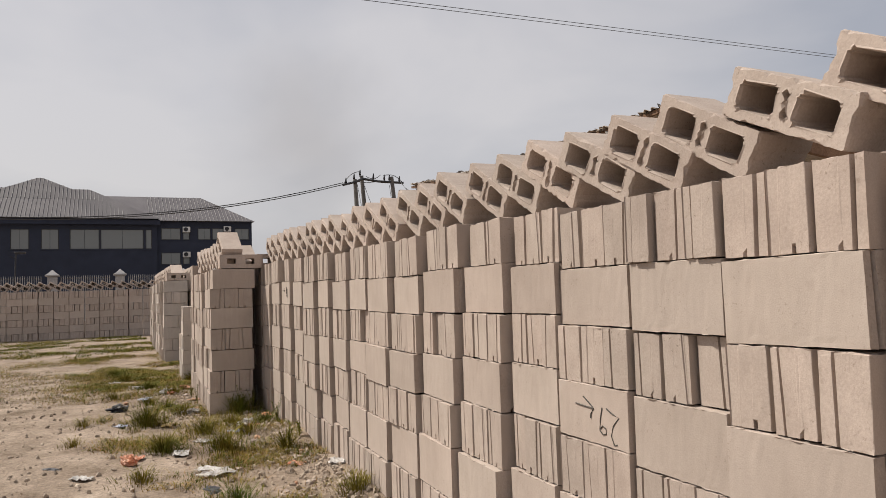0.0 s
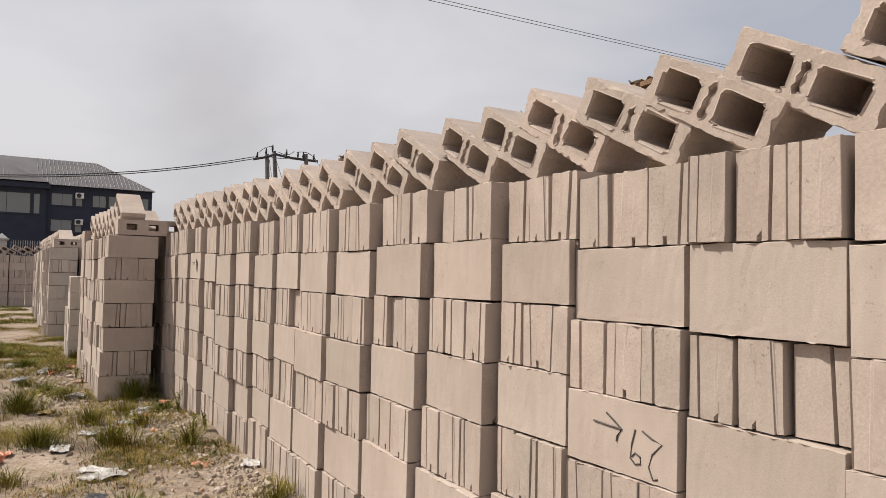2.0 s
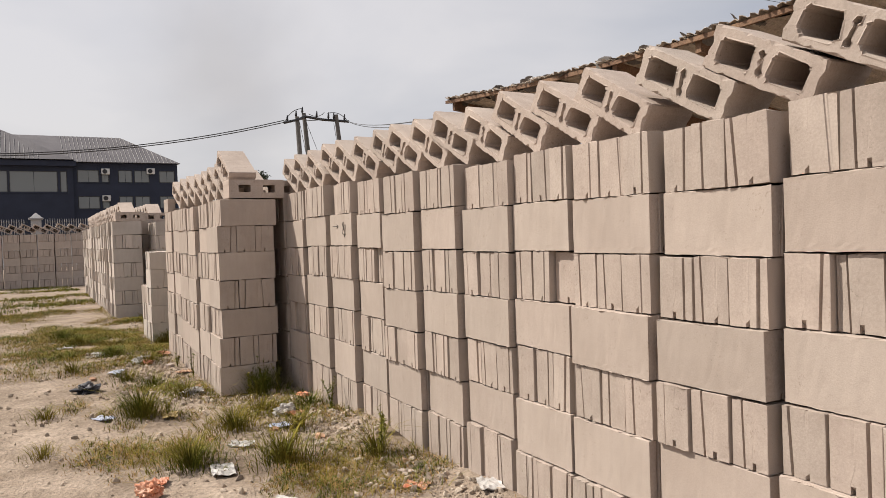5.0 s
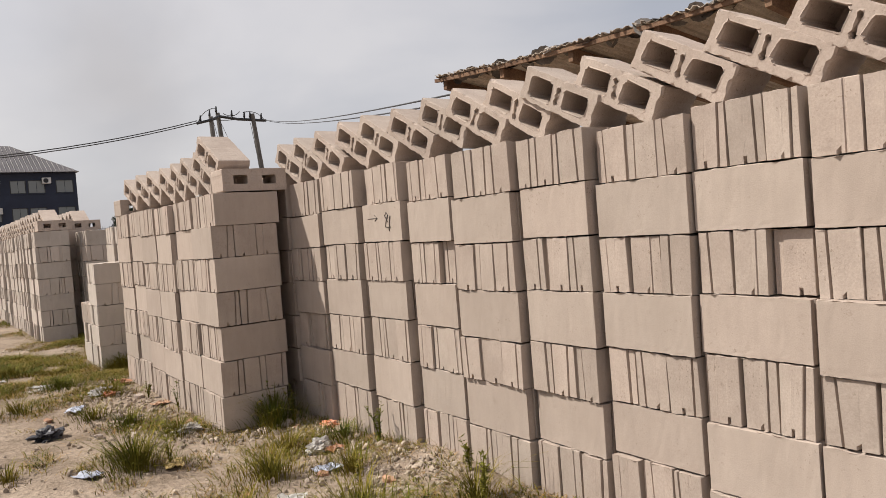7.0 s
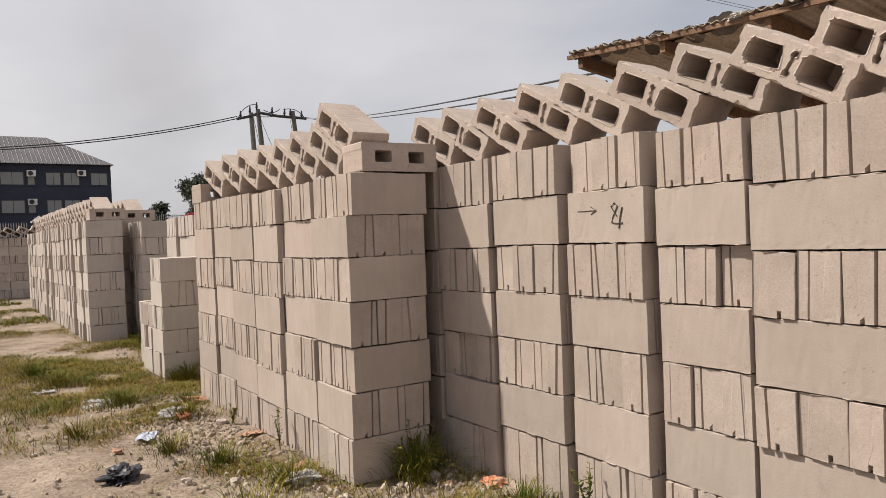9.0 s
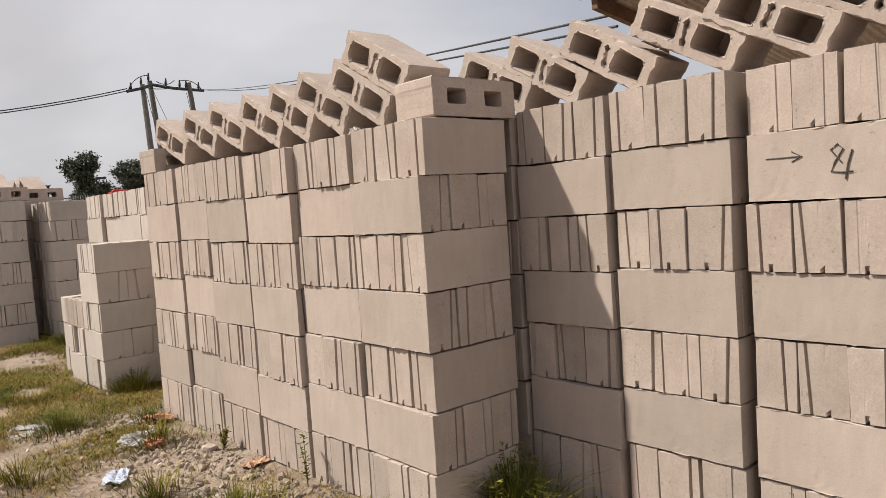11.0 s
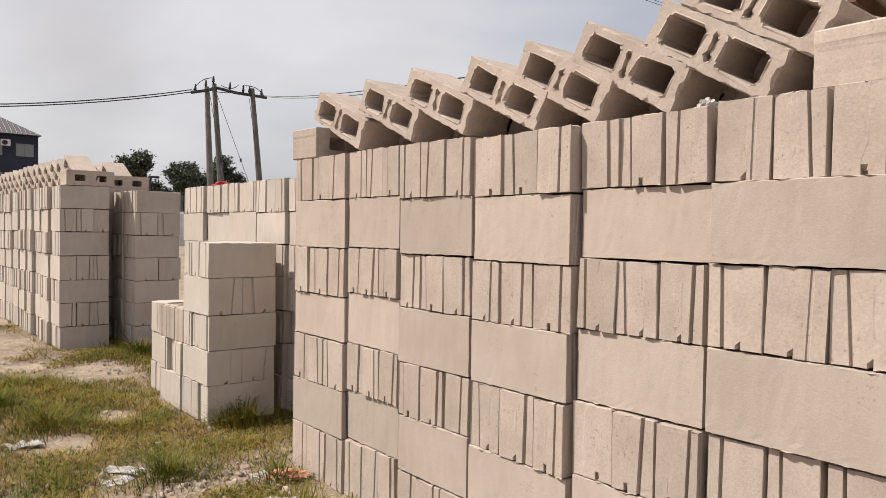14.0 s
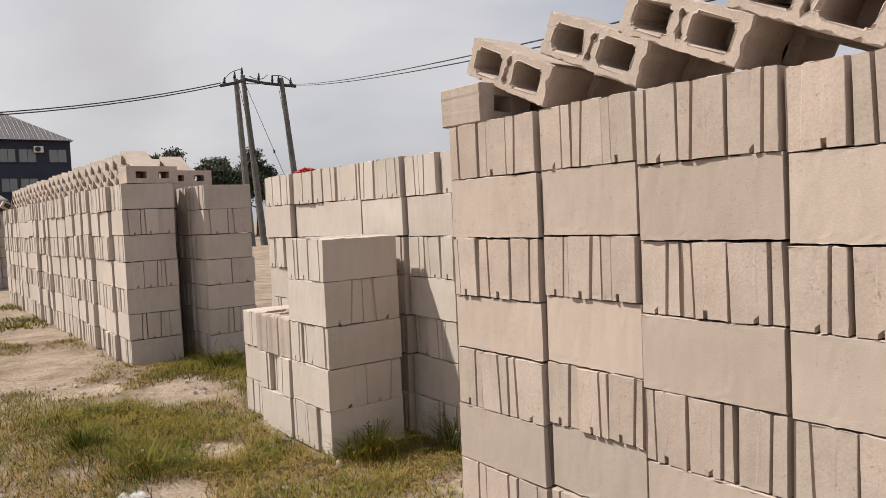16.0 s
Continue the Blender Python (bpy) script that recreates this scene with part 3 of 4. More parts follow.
# ---- marks scratched on two blocks ----
def scratched_mark(owner, strokes):
    """Strokes in world y, z, laid on the face of the block that carries them."""
    inv = owner.matrix_basis.inverted()
    mid = inv @ Vector((0.55, sum(q[0] for s in strokes for q in s) / sum(map(len, strokes)), sum(q[1] for s in strokes for q in s) / sum(map(len, strokes))))
    best = None
    for ch in owner.children:
        cs = [ch.matrix_basis @ v.co for v in ch.data.vertices]
        lo, hi = [min(c[k] for c in cs) for k in range(3)], [max(c[k] for c in cs) for k in range(3)]
        if lo[1] <= mid.y <= hi[1] and lo[2] <= mid.z <= hi[2] and (best is None or lo[0] < best):
            best = lo[0]
    for pts in strokes:
        flat = [inv @ Vector((0.55, y, z)) for y, z in pts]
        part("scratched_mark", tube_bm([(best + 0.0025, v.y, v.z) for v in flat], 0.0025, 6), INK, owner, "dark scratched mark")


scratched_mark(row_a[7], [
    [(-6.005, 0.842), (-6.06, 0.838), (-6.115, 0.836)],
    [(-6.055, 0.872), (-6.085, 0.855), (-6.115, 0.836), (-6.098, 0.815), (-6.095, 0.800)],
    [(-6.165, 0.845), (-6.152, 0.80), (-6.148, 0.765), (-6.165, 0.752), (-6.185, 0.757), (-6.183, 0.775), (-6.165, 0.782), (-6.152, 0.770)],
    [(-6.190, 0.845), (-6.225, 0.830), (-6.258, 0.822), (-6.225, 0.79), (-6.213, 0.755), (-6.228, 0.725), (-6.245, 0.730)]])
scratched_mark(row_a[18], [
    [(-1.02, 1.318), (-1.07, 1.318), (-1.13, 1.318)],
    [(-1.10, 1.335), (-1.13, 1.318), (-1.10, 1.303)],
    [(-1.245, 1.29), (-1.215, 1.33), (-1.235, 1.345), (-1.25, 1.33), (-1.225, 1.29), (-1.215, 1.265), (-1.245, 1.26), (-1.275, 1.262)],
    [(-1.275, 1.325), (-1.262, 1.285), (-1.255, 1.24)]])


# ---- open shed behind the row ----
def shed_roof_z(x):
    return 2.735 - 0.13 * (x - 2.97)


def shed_sag(y):
    """How far the old eave has sunk along its length."""
    u = 1.3 - y
    return -0.082 * u + 0.0115 * u * u


def open_shed():
    ob = thing("open_shed", Matrix.Translation((4.5, -1.4, 0)), "open timber shed with a rusty corrugated zinc roof", "shed")
    inv = Matrix.Translation((-4.5, 1.4, 0))

    def piece(name, bm, mat, label=""):
        part(name, bm, mat, ob, label).matrix_basis = inv

    r = random.Random(5)
    ys = [-4.02 + i * 0.019 for i in range(283)]
    for s in range(6):
        lo, hi = s * 48, min(s * 48 + 52, len(ys) - 1)
        cols = (2.95, 4.3, 5.8, 7.4)
        lift = 0.012 * (s % 2)
        verts = [(x + r.uniform(-0.03, 0.03), ys[i], shed_roof_z(x) + 0.045 + shed_sag(ys[i]) + lift + 0.012 * math.sin(ys[i] * math.tau / 0.076)) for x in cols for i in range(lo, hi + 1)]
        n = hi - lo + 1
        faces = [(a * n + i, a * n + i + 1, (a + 1) * n + i + 1, (a + 1) * n + i) for a in range(len(cols) - 1) for i in range(n - 1)]
        ch = child("roof_sheet", mesh_of("roof_sheet", verts, faces, ZINC), ob, inv, "rust-stained corrugated zinc sheet")
        sol = ch.modifiers.new("thick", "SOLIDIFY")
        sol.thickness = 0.004
    bm = box_bm(2.965, -4.04, 2.738, 2.995, 1.36, 2.772)
    bmesh.ops.subdivide_edges(bm, edges=[e for e in bm.edges if abs(e.verts[0].co.y - e.verts[1].co.y) > 1], cuts=12)
    for v in bm.verts:
        v.co.z += shed_sag(v.co.y)
    piece("fascia", bm, WOOD, "reddish brown fascia board")
    for i in range(7):
        y = -3.98 + i * 0.865
        dz = shed_sag(y)
        bm = bmesh.new()
        vs = [bm.verts.new(p) for p in [(2.95, y, shed_roof_z(2.95) - 0.08), (7.4, y, shed_roof_z(7.4) - 0.08), (7.4, y + 0.05, shed_roof_z(7.4) - 0.08), (2.95, y + 0.05, shed_roof_z(2.95) - 0.08), (2.95, y, shed_roof_z(2.95) + 0.03), (7.4, y, shed_roof_z(7.4) + 0.03), (7.4, y + 0.05, shed_roof_z(7.4) + 0.03), (2.95, y + 0.05, shed_roof_z(2.95) + 0.03)]]
        for f in ((0, 1, 2, 3), (7, 6, 5, 4), (0, 4, 5, 1), (1, 5, 6, 2), (2, 6, 7, 3), (3, 7, 4, 0)):
            bm.faces.new([vs[k] for k in f])
        for v in vs:
            v.co.x, v.co.z = v.co.x + 0.05, v.co.z + dz
        piece("rafter", bm, WOOD)
    for x in (3.55, 5.4, 7.3):
        z = shed_roof_z(x)
        bm = box_bm(x, -4.0, z - 0.26, x + 0.07, 1.25, z - 0.20)
        bmesh.ops.subdivide_edges(bm, edges=[e for e in bm.edges if abs(e.verts[0].co.y - e.verts[1].co.y) > 1], cuts=12)
        for v in bm.verts:
            v.co.z += shed_sag(v.co.y)
        piece("beam", bm, WOOD)
        for y in (-4.0, -1.5, 1.0):
            piece("post", tube_bm([(x + 0.035, y, -0.05), (x + 0.045, y + 0.01, 1.4), (x + 0.035, y, z - 0.25 + shed_sag(y))], 0.04, 8), WOOD)
    # worn felt and stones that hold the roof's edge down
    for i in range(60):
        y = -4.0 + i * 0.089
        bm = bmesh.new()
        bmesh.ops.create_icosphere(bm, subdivisions=1, radius=0.5, matrix=Matrix.LocRotScale((3.05 + r.uniform(-0.04, 0.10), y, 2.774 + shed_sag(y) + r.uniform(-0.003, 0.003)), Euler((r.random(), r.random() * 0.2, r.random() * 6)), (0.12 + r.random() * 0.10, 0.12 + r.random() * 0.14, 0.005 + 0.012 * r.random() ** 3)))
        piece("torn_felt", bm, ZINC_OLD, "torn dark roofing felt")
    return ob


open_shed()


def crumpled(name, x, y, z, size, mat, label, category, seed, flat=0.45, fine=4):
    """A crumpled bag or wrapper that lies on its support."""
    bm = bmesh.new()
    bmesh.ops.create_icosphere(bm, subdivisions=fine, radius=1.0)
    for v in bm.verts:
        d = 1 + 0.55 * noise.noise(v.co * 1.7 + Vector((seed * 3.3, 0, 0))) + 0.35 * noise.noise(v.co * 4.5 + Vector((0, seed * 1.7, 0))) - 0.30 * abs(noise.noise(v.co * 8.0 + Vector((0, 0, seed * 2.1))))
        v.co = Vector((v.co.x * d * size[0], v.co.y * d * size[1], max(-0.6, v.co.z) * d * size[2] * flat))
    low = min(v.co.z for v in bm.verts)
    for v in bm.verts:
        v.co.z -= low + 0.004
    me = bpy.data.meshes.new(name)
    bm.to_mesh(me)
    bm.free()
    me.materials.append(mat)
    ob = new(name, me)
    ob.matrix_basis = pose(x, y, z, 0, 0, seed * 47)
    return tagged(ob, label, category, "litter in the yard")


crumpled("white_plastic_scrap", 3.03, -0.28, 2.665, (0.08, 0.10, 0.08), BAG_WHITE, "bright white plastic scrap on the shed roof", "plastic scrap", 4)
crumpled("plastic_scrap", 0.12, 0.53, 1.566, (0.022, 0.028, 0.032), BAG_WHITE, "small white plastic scrap tucked under a leaning block", "plastic scrap", 8, 0.7)
crumpled("red_cloth", 0.86, 5.45, 7 * 0.2235, (0.06, 0.09, 0.07), RED, "red cloth lying atop a block stack", "cloth", 6)


# ---- cables and poles ----
def cable(a, b, sag, radius=0.02, label="black overhead electric cable"):
    a, b = Vector(a), Vector(b)
    pts = [a.lerp(b, i / 24) - Vector((0, 0, sag * 4 * (i / 24) * (1 - i / 24))) for i in range(25)]
    me = bpy.data.meshes.new("overhead_cable")
    bm = tube_bm(pts, radius, 6)
    bm.to_mesh(me)
    bm.free()
    me.materials.append(CABLE)
    return tagged(new("overhead_cable", me), label, "cable", "overhead cables")


for k in range(2):
    cable((-60, 35, 18.55 - 0.24 * k), (120, 35, 22.45 - 0.24 * k), 0.0, 0.02)
cable((12.55, 36, 8.12), (-20, 36, 7.4), 2.05, 0.028)
cable((12.6, 36.1, 8.26), (-20, 36.1, 7.55), 2.08, 0.028)
for k in range(2):
    cable((16.55, 36.0 + 0.2 * k, 8.42 + 0.08 * k), (3.4, 1.3 + 0.05 * k, 2.58 + 0.1 * k), 0.24, 0.012, "black overhead cable that runs down to the shed")


def pole_frame():
    ob = thing("power_pole_frame", Matrix.Translation((15, 36, 0)), "three grey leaning power poles joined by crossarms", "power pole")
    inv = Matrix.Translation((-15, -36, 0))

    def piece(name, bm, mat, label=""):
        part(name, bm, mat, ob, label).matrix_basis = inv

    for (xb, xt, zt, y) in ((13.72, 13.36, 8.5, 36.0), (14.72, 14.04, 8.85, 36.7), (16.68, 15.86, 8.75, 36.0)):
        piece("pole", tube_bm([(xb, y, -0.1), ((xb + xt) / 2, y, zt / 2), (xt, y, zt)], [0.19, 0.16, 0.12], 10), POLE)
    piece("crossarm", tube_bm([(12.5, 35.9, 8.08), (13.36, 35.9, 8.3), (14.04, 36.5, 8.62)], 0.085, 6), STEEL)
    piece("crossarm", tube_bm([(14.04, 36.5, 8.62), (15.0, 36.1, 8.42), (16.65, 35.9, 8.35)], 0.085, 6), STEEL)
    for x, z in ((12.75, 8.2), (13.3, 8.5), (13.7, 8.75), (14.6, 8.55), (15.35, 8.5), (15.7, 8.5), (16.4, 8.45)):
        piece("insulator", tube_bm([(x, 36, z - 0.1), (x, 36, z + 0.08), (x + 0.02, 36, z + 0.36)], [0.045, 0.075, 0.03], 8), STEEL)
    for a, c, b in (((12.6, 36, 8.15), (13.0, 36, 8.95), (13.7, 36, 9.0)), ((14.1, 36, 8.7), (14.7, 36, 8.4), (15.1, 36, 8.85)), ((15.3, 36, 8.8), (16.1, 36, 9.05), (16.6, 36, 8.4)), ((13.4, 36, 8.4), (13.9, 36, 8.2), (15.2, 36, 8.45))):
        a, b, c = Vector(a), Vector(b), Vector(c)
        pts = [a.lerp(c, t / 8).lerp(c.lerp(b, t / 8), t / 8) for t in range(9)]
        piece("jumper_wire", tube_bm(pts, 0.022, 5), CABLE)
    for a, b in (((13.5, 36, 8.2), (14.6, 35, 0)), ((14.1, 36.5, 8.3), (16.2, 34, 0)), ((15.7, 36, 8.2), (15.9, 34, 0))):
        piece("stay_wire", tube_bm([a, b], 0.014, 5), CABLE)
        m = Vector(a).lerp(Vector(b), 0.42)
        piece("stay_insulator", tube_bm([m - Vector((0, 0, 0.09)), m + Vector((0, 0, 0.09))], 0.055, 6), STEEL)
    return ob


pole_frame()


def street_lamp(x, y, h):
    ob = thing("street_lamp", Matrix.Translation((x, y, 0)), "slim dark street lamp beyond the yard", "street lamp")
    part("pole", tube_bm([(0, 0, -0.05), (0, 0, h * 0.6), (0.05, 0, h - 0.15)], [0.07, 0.055, 0.045], 8), STEEL, ob)
    part("lamp_head", box_bm(-0.05, -0.14, h - 0.17, 0.62, 0.14, h - 0.03, 0.03), STEEL, ob)
    part("arm", tube_bm([(0.05, 0, h - 0.5), (-0.3, 0, h - 0.3)], 0.035, 6), STEEL, ob)


street_lamp(15.2, 50, 4.75)
street_lamp(-6.5, 46, 4.6)


# ---- trees ----
def tree(x, y, height, spread, seed, label):
    r = random.Random(seed)
    ob = thing("tree", Matrix.Translation((x, y, 0)), label, "tree", "trees beyond the yard")
    bm = tube_bm([(0, 0, -0.1), (0.1, 0, height * 0.25), (0.0, 0.1, height * 0.5), (0.1, 0, height * 0.8)], [0.24, 0.19, 0.14, 0.05], 8)
    tips = []
    for i in range(11):
        a, z = r.uniform(0, math.tau), height * r.uniform(0.3, 0.75)
        reach = spread * r.uniform(0.45, 0.85)
        tip = Vector((math.cos(a) * reach, math.sin(a) * reach, z + height * r.uniform(0.08, 0.28)))
        mid = Vector((tip.x * 0.45, tip.y * 0.45, z + 0.2))
        tube_bm([(0, 0, z), mid, tip], [0.09, 0.06, 0.025], 6, bm)
        tips += [tip, mid.lerp(tip, 0.6)]
    tips += [Vector((0, 0, height * f)) for f in (0.75, 0.9, 1.0)]
    part("trunk", bm, BARK, ob)
    verts, faces = [], []
    for tip in tips:
        for c in range(12):
            mid = tip + Vector((r.gauss(0, spread * 0.16), r.gauss(0, spread * 0.16), r.gauss(0, spread * 0.11)))
            for q in range(46):
                p = mid + Vector((r.gauss(0, 0.22), r.gauss(0, 0.22), r.gauss(0, 0.17)))
                u = Vector((r.gauss(0, 1), r.gauss(0, 1), r.gauss(0, 1))).normalized()
                w = u.cross(Vector((r.gauss(0, 1), r.gauss(0, 1), r.gauss(0, 1)))).normalized() * 0.06
                u *= 0.14
                k = len(verts)
                verts += [p - u, p + w, p + u, p - w]
                faces.append((k, k + 1, k + 2, k + 3))
    crown = child("crown", mesh_of("crown", verts, faces, LEAF), ob)
    crown["kind"] = "stuff"
    return ob


tree(18.4, 62, 7.0, 1.9, 3, "dark green broadleaf tree beyond the yard")
tree(22.4, 62, 6.4, 2.3, 5, "sparse grey-green tree beyond the yard")
tree(26.2, 63, 7.2, 2.1, 8, "dense dark green tree beyond the power poles")
tree(24.4, 66, 6.4, 2.0, 12, "grey-green tree behind the power poles")
tree(15.9, 66, 4.8, 1.4, 9, "small dark green tree beyond the yard")


# ---- fence and building beyond the far row ----
def railing(x0, x1, y, z0, z1, step, label):
    ob = thing("railing", Matrix.Translation((x0, y, 0)), label, "fence")
    part("plinth", box_bm(0, -0.1, -0.05, x1 - x0, 0.1, z0, 0.01), WHITE, ob)
    for z in (z0 + 0.15, z1 - 0.2):
        part("rail", box_bm(0, -0.02, z, x1 - x0, 0.02, z + 0.05), STEEL, ob)
    bar = None
    for i in range(int((x1 - x0) / step)):
        if bar is None:
            bar = bpy.data.meshes.new("bar")
            bm = tube_bm([(0, 0, z0), (0, 0, z1 - 0.12), (0, 0, z1)], [0.02, 0.02, 0.004], 6)
            bm.to_mesh(bar)
            bm.free()
            bar.materials.append(PILLAR)
        child("bar", bar, ob, Matrix.Translation((i * step + 0.05, -0.05, 0)))


def pillar(x, y):
    ob = thing("fence_pillar", Matrix.Translation((x, y, 0)), "pale grey square fence pillar with a pyramid cap", "pillar", "fence pillars")
    part("shaft", box_bm(-0.28, -0.28, -0.05, 0.28, 0.28, 2.9, 0.02), PILLAR, ob)
    bm = box_bm(-0.40, -0.40, 2.9, 0.40, 0.40, 3.02, 0.02)
    bmesh.ops.create_cone(bm, cap_ends=True, segments=4, radius1=0.48, radius2=0.03, depth=0.30, matrix=Matrix.Translation((0, 0, 3.17)) @ Matrix.Rotation(math.radians(45), 4, "Z"))
    part("cap", bm, PILLAR, ob)


for i, x in enumerate((-16.3, -12.3, -8.3, -4.3, -0.3, 3.7, 7.7)):
    pillar(x, 45)
    railing(x + 0.45, x + 3.55, 45, 1.9, 2.95, 0.13, "grey steel railing on a white plinth between pillars")
railing(11.5, 19.0, 50, 2.2, 3.55, 0.15, "grey steel railing on a white plinth below trees")


def hip_roof(x0, x1, y0, y1, z0, z1, rx0, rx1, ry):
    bm = bmesh.new()
    a, b, c, d = (bm.verts.new(p) for p in ((x0, y0, z0), (x1, y0, z0), (x1, y1, z0), (x0, y1, z0)))
    e, f = bm.verts.new((rx0, ry, z1)), bm.verts.new((rx1, ry, z1))
    for face in ((a, b, f, e), (b, c, f), (c, d, e, f), (d, a, e), (d, c, b, a)):
        bm.faces.new(face)
    return bm


def roof_ribs(owner, x0, x1, y0, z0, z1, rx0, rx1, ry, step):
    """Standing ribs of the roof sheets on the front slope."""
    bm = bmesh.new()
    x = x0 + step
    while x < x1 - step:
        f = 1.0
        if x < rx0:
            f = (x - x0) / max(rx0 - x0, 0.01)
        elif x > rx1:
            f = (x1 - x) / max(x1 - rx1, 0.01)
        tube_bm([(x, y0, z0 + 0.03), (x, y0 + (ry - y0) * f, z0 + (z1 - z0) * f + 0.03)], 0.035, 4, bm)
        x += step
    part("roof_ribs", bm, ROOF, owner)["kind"] = "stuff"


def window(owner, x0, x1, z0, z1, y, panes):
    frame_bm = bmesh.new()
    for s in ((x0, z0, x1, z0 + 0.07), (x0, z1 - 0.07, x1, z1), (x0, z0 + 0.07, x0 + 0.07, z1 - 0.07), (x1 - 0.07, z0 + 0.07, x1, z1 - 0.07)):
        box_bm(s[0], y - 0.10, s[1], s[2], y + 0.05, s[3], 0, frame_bm)
    win = part("window", frame_bm, STEEL, owner)
    w = (x1 - x0 - 0.14) / panes
    for i in range(panes):
        part("pane", box_bm(x0 + 0.07 + i * w + 0.02, y - 0.055, z0 + 0.07, x0 + 0.07 + (i + 1) * w - 0.02, y - 0.035, z1 - 0.07), GLASS, win)
    part("sill", box_bm(x0 - 0.08, y - 0.2, z0 - 0.09, x1 + 0.08, y - 0.003, z0), NAVY, win)


def wall_with_openings(owner, x0, x1, y, depth, z0, z1, holes):
    """A facade slab with real openings, built of piers and spandrels."""
    bm = bmesh.new()
    rows = sorted({(a, b) for _, _, a, b in holes})
    z = z0
    for a, b in rows:
        box_bm(x0, y, z, x1, y + depth, a, 0, bm)
        x = x0
        for h0, h1, _, _ in sorted(h for h in holes if (h[2], h[3]) == (a, b)):
            box_bm(x, y, a, h0, y + depth, b, 0, bm)
            x = h1
        box_bm(x, y, a, x1, y + depth, b, 0, bm)
        z = b
    box_bm(x0, y, z, x1, y + depth, z1, 0, bm)
    part("wall", bm, NAVY, owner)


def aircon(owner, x, z, y):
    unit = part("air_conditioner", box_bm(x - 0.42, y - 0.42, z - 0.32, x + 0.42, y - 0.02, z + 0.32, 0.03), WHITE, owner, "white outdoor air conditioner")
    part("fan_grille", tube_bm([(x - 0.08, y - 0.44, z), (x - 0.08, y - 0.40, z)], 0.25, 14), STEEL, unit)


def big_building():
    ob = thing("large_building", Matrix.Translation((0, 90, 0)), "large navy building of three storeys with grey hipped roofs", "building")
    inv = Matrix.Translation((0, -90, 0))
    upper = [(-19.5, -17.0, 7.0, 9.25), (-15.8, -13.0, 7.0, 9.25), (-10.6, -8.8, 7.0, 9.25), (-7.7, -5.95, 7.0, 9.25), (-4.9, -1.9, 7.0, 9.25), (-1.8, 2.7, 7.0, 9.25), (2.9, 3.6, 7.0, 9.25)]
    wall_with_openings(ob, -30, 4.15, 82.0, 0.3, -0.1, 10.4, upper)
    for x0, x1, z0, z1 in upper:
        window(ob, x0, x1, z0, z1, 82.12, 2 if x1 - x0 > 1.2 else 1)
    part("band", box_bm(-30.3, 81.3, 9.75, 4.45, 82.0, 10.35, 0.03), NAVY, ob)
    wing = [(4.6, 6.8, 8.1, 9.5), (7.0, 7.8, 8.1, 9.5), (8.7, 10.2, 8.1, 9.5), (10.35, 12.0, 8.1, 9.5), (13.0, 14.75, 8.1, 9.5), (4.6, 6.8, 5.2, 6.6), (7.0, 7.8, 5.2, 6.6), (8.7, 10.2, 5.2, 6.6), (10.35, 12.0, 5.2, 6.6), (13.0, 14.75, 5.2, 6.6)]
    wall_with_openings(ob, 4.15, 15.05, 82.6, 0.3, -0.1, 10.28, wing)
    for x0, x1, z0, z1 in wing:
        window(ob, x0, x1, z0, z1, 82.72, 2 if x1 - x0 > 1.2 else 1)
    for x, z in ((7.4, 9.3), (7.4, 6.35), (12.1, 9.4)):
        aircon(ob, x, z, 82.5)
    part("side_wall", box_bm(14.75, 82.9, -0.1, 15.05, 98, 10.28), NAVY, ob)
    part("back_wall", box_bm(-30, 98, -0.1, 15.05, 98.3, 10.28), NAVY, ob)
    part("inner_floor", box_bm(-29.8, 83.5, 6.3, 14.7, 97.9, 6.5), NAVY, ob)
    part("inner_wall", box_bm(-29.8, 84.2, 0.0, 14.7, 84.3, 9.9), NAVY, ob)
    part("roof", hip_roof(3.0, 15.3, 81.9, 99, 10.3, 13.95, -1.5, 9.8, 89), ROOF, ob)
    roof_ribs(ob, 3.0, 15.3, 81.9, 10.3, 13.95, -1.5, 9.8, 89, 0.42)
    part("roof", hip_roof(-31, 4.3, 80.9, 99, 10.42, 14.55, -27, -3.0, 88), ROOF, ob)
    roof_ribs(ob, -31, 1.7, 80.9, 10.42, 14.55, -27, -3.0, 88, 0.42)
    part("roof", hip_roof(-14.6, -1.9, 85.4, 93.5, 13.05, 15.95, -8.6, -8.0, 89.2), ROOF, ob)
    roof_ribs(ob, -14.6, -1.9, 85.4, 13.05, 15.95, -8.6, -8.0, 89.2, 0.42)
    for p in ob.children:
        p.matrix_basis = inv @ p.matrix_basis


big_building()


# ---- grass ----
def blades(spots, name, label, seed, heights, width, curl=0.5, mat=None):
    """Grass as single bent blades at the given spots (x, y, height factor)."""
    r = random.Random(seed)
    verts, faces = [], []
    for x, y, f in spots:
        h = r.uniform(*heights) * f
        a = r.uniform(0, math.tau)
        out = Vector((math.cos(a), math.sin(a), 0))
        side = Vector((-out.y, out.x, 0)) * width * r.uniform(0.7, 1.4)
        bend = h * r.uniform(0.15, curl)
        p = Vector((x, y, ground_z(x, y) - 0.006))
        k = len(verts)
        m = p + out * bend * 0.35 + Vector((0, 0, h * 0.62))
        t = p + out * bend + Vector((0, 0, h * r.uniform(0.75, 1.0)))
        verts += [p - side, p + side, m + side * 0.7, m - side * 0.7, t]
        faces += [(k, k + 1, k + 2, k + 3), (k + 3, k + 2, k + 4)]
    ob = new(name, mesh_of(name, verts, faces, mat or GRASS))
    return tagged(ob, label, "grass", kind="stuff")


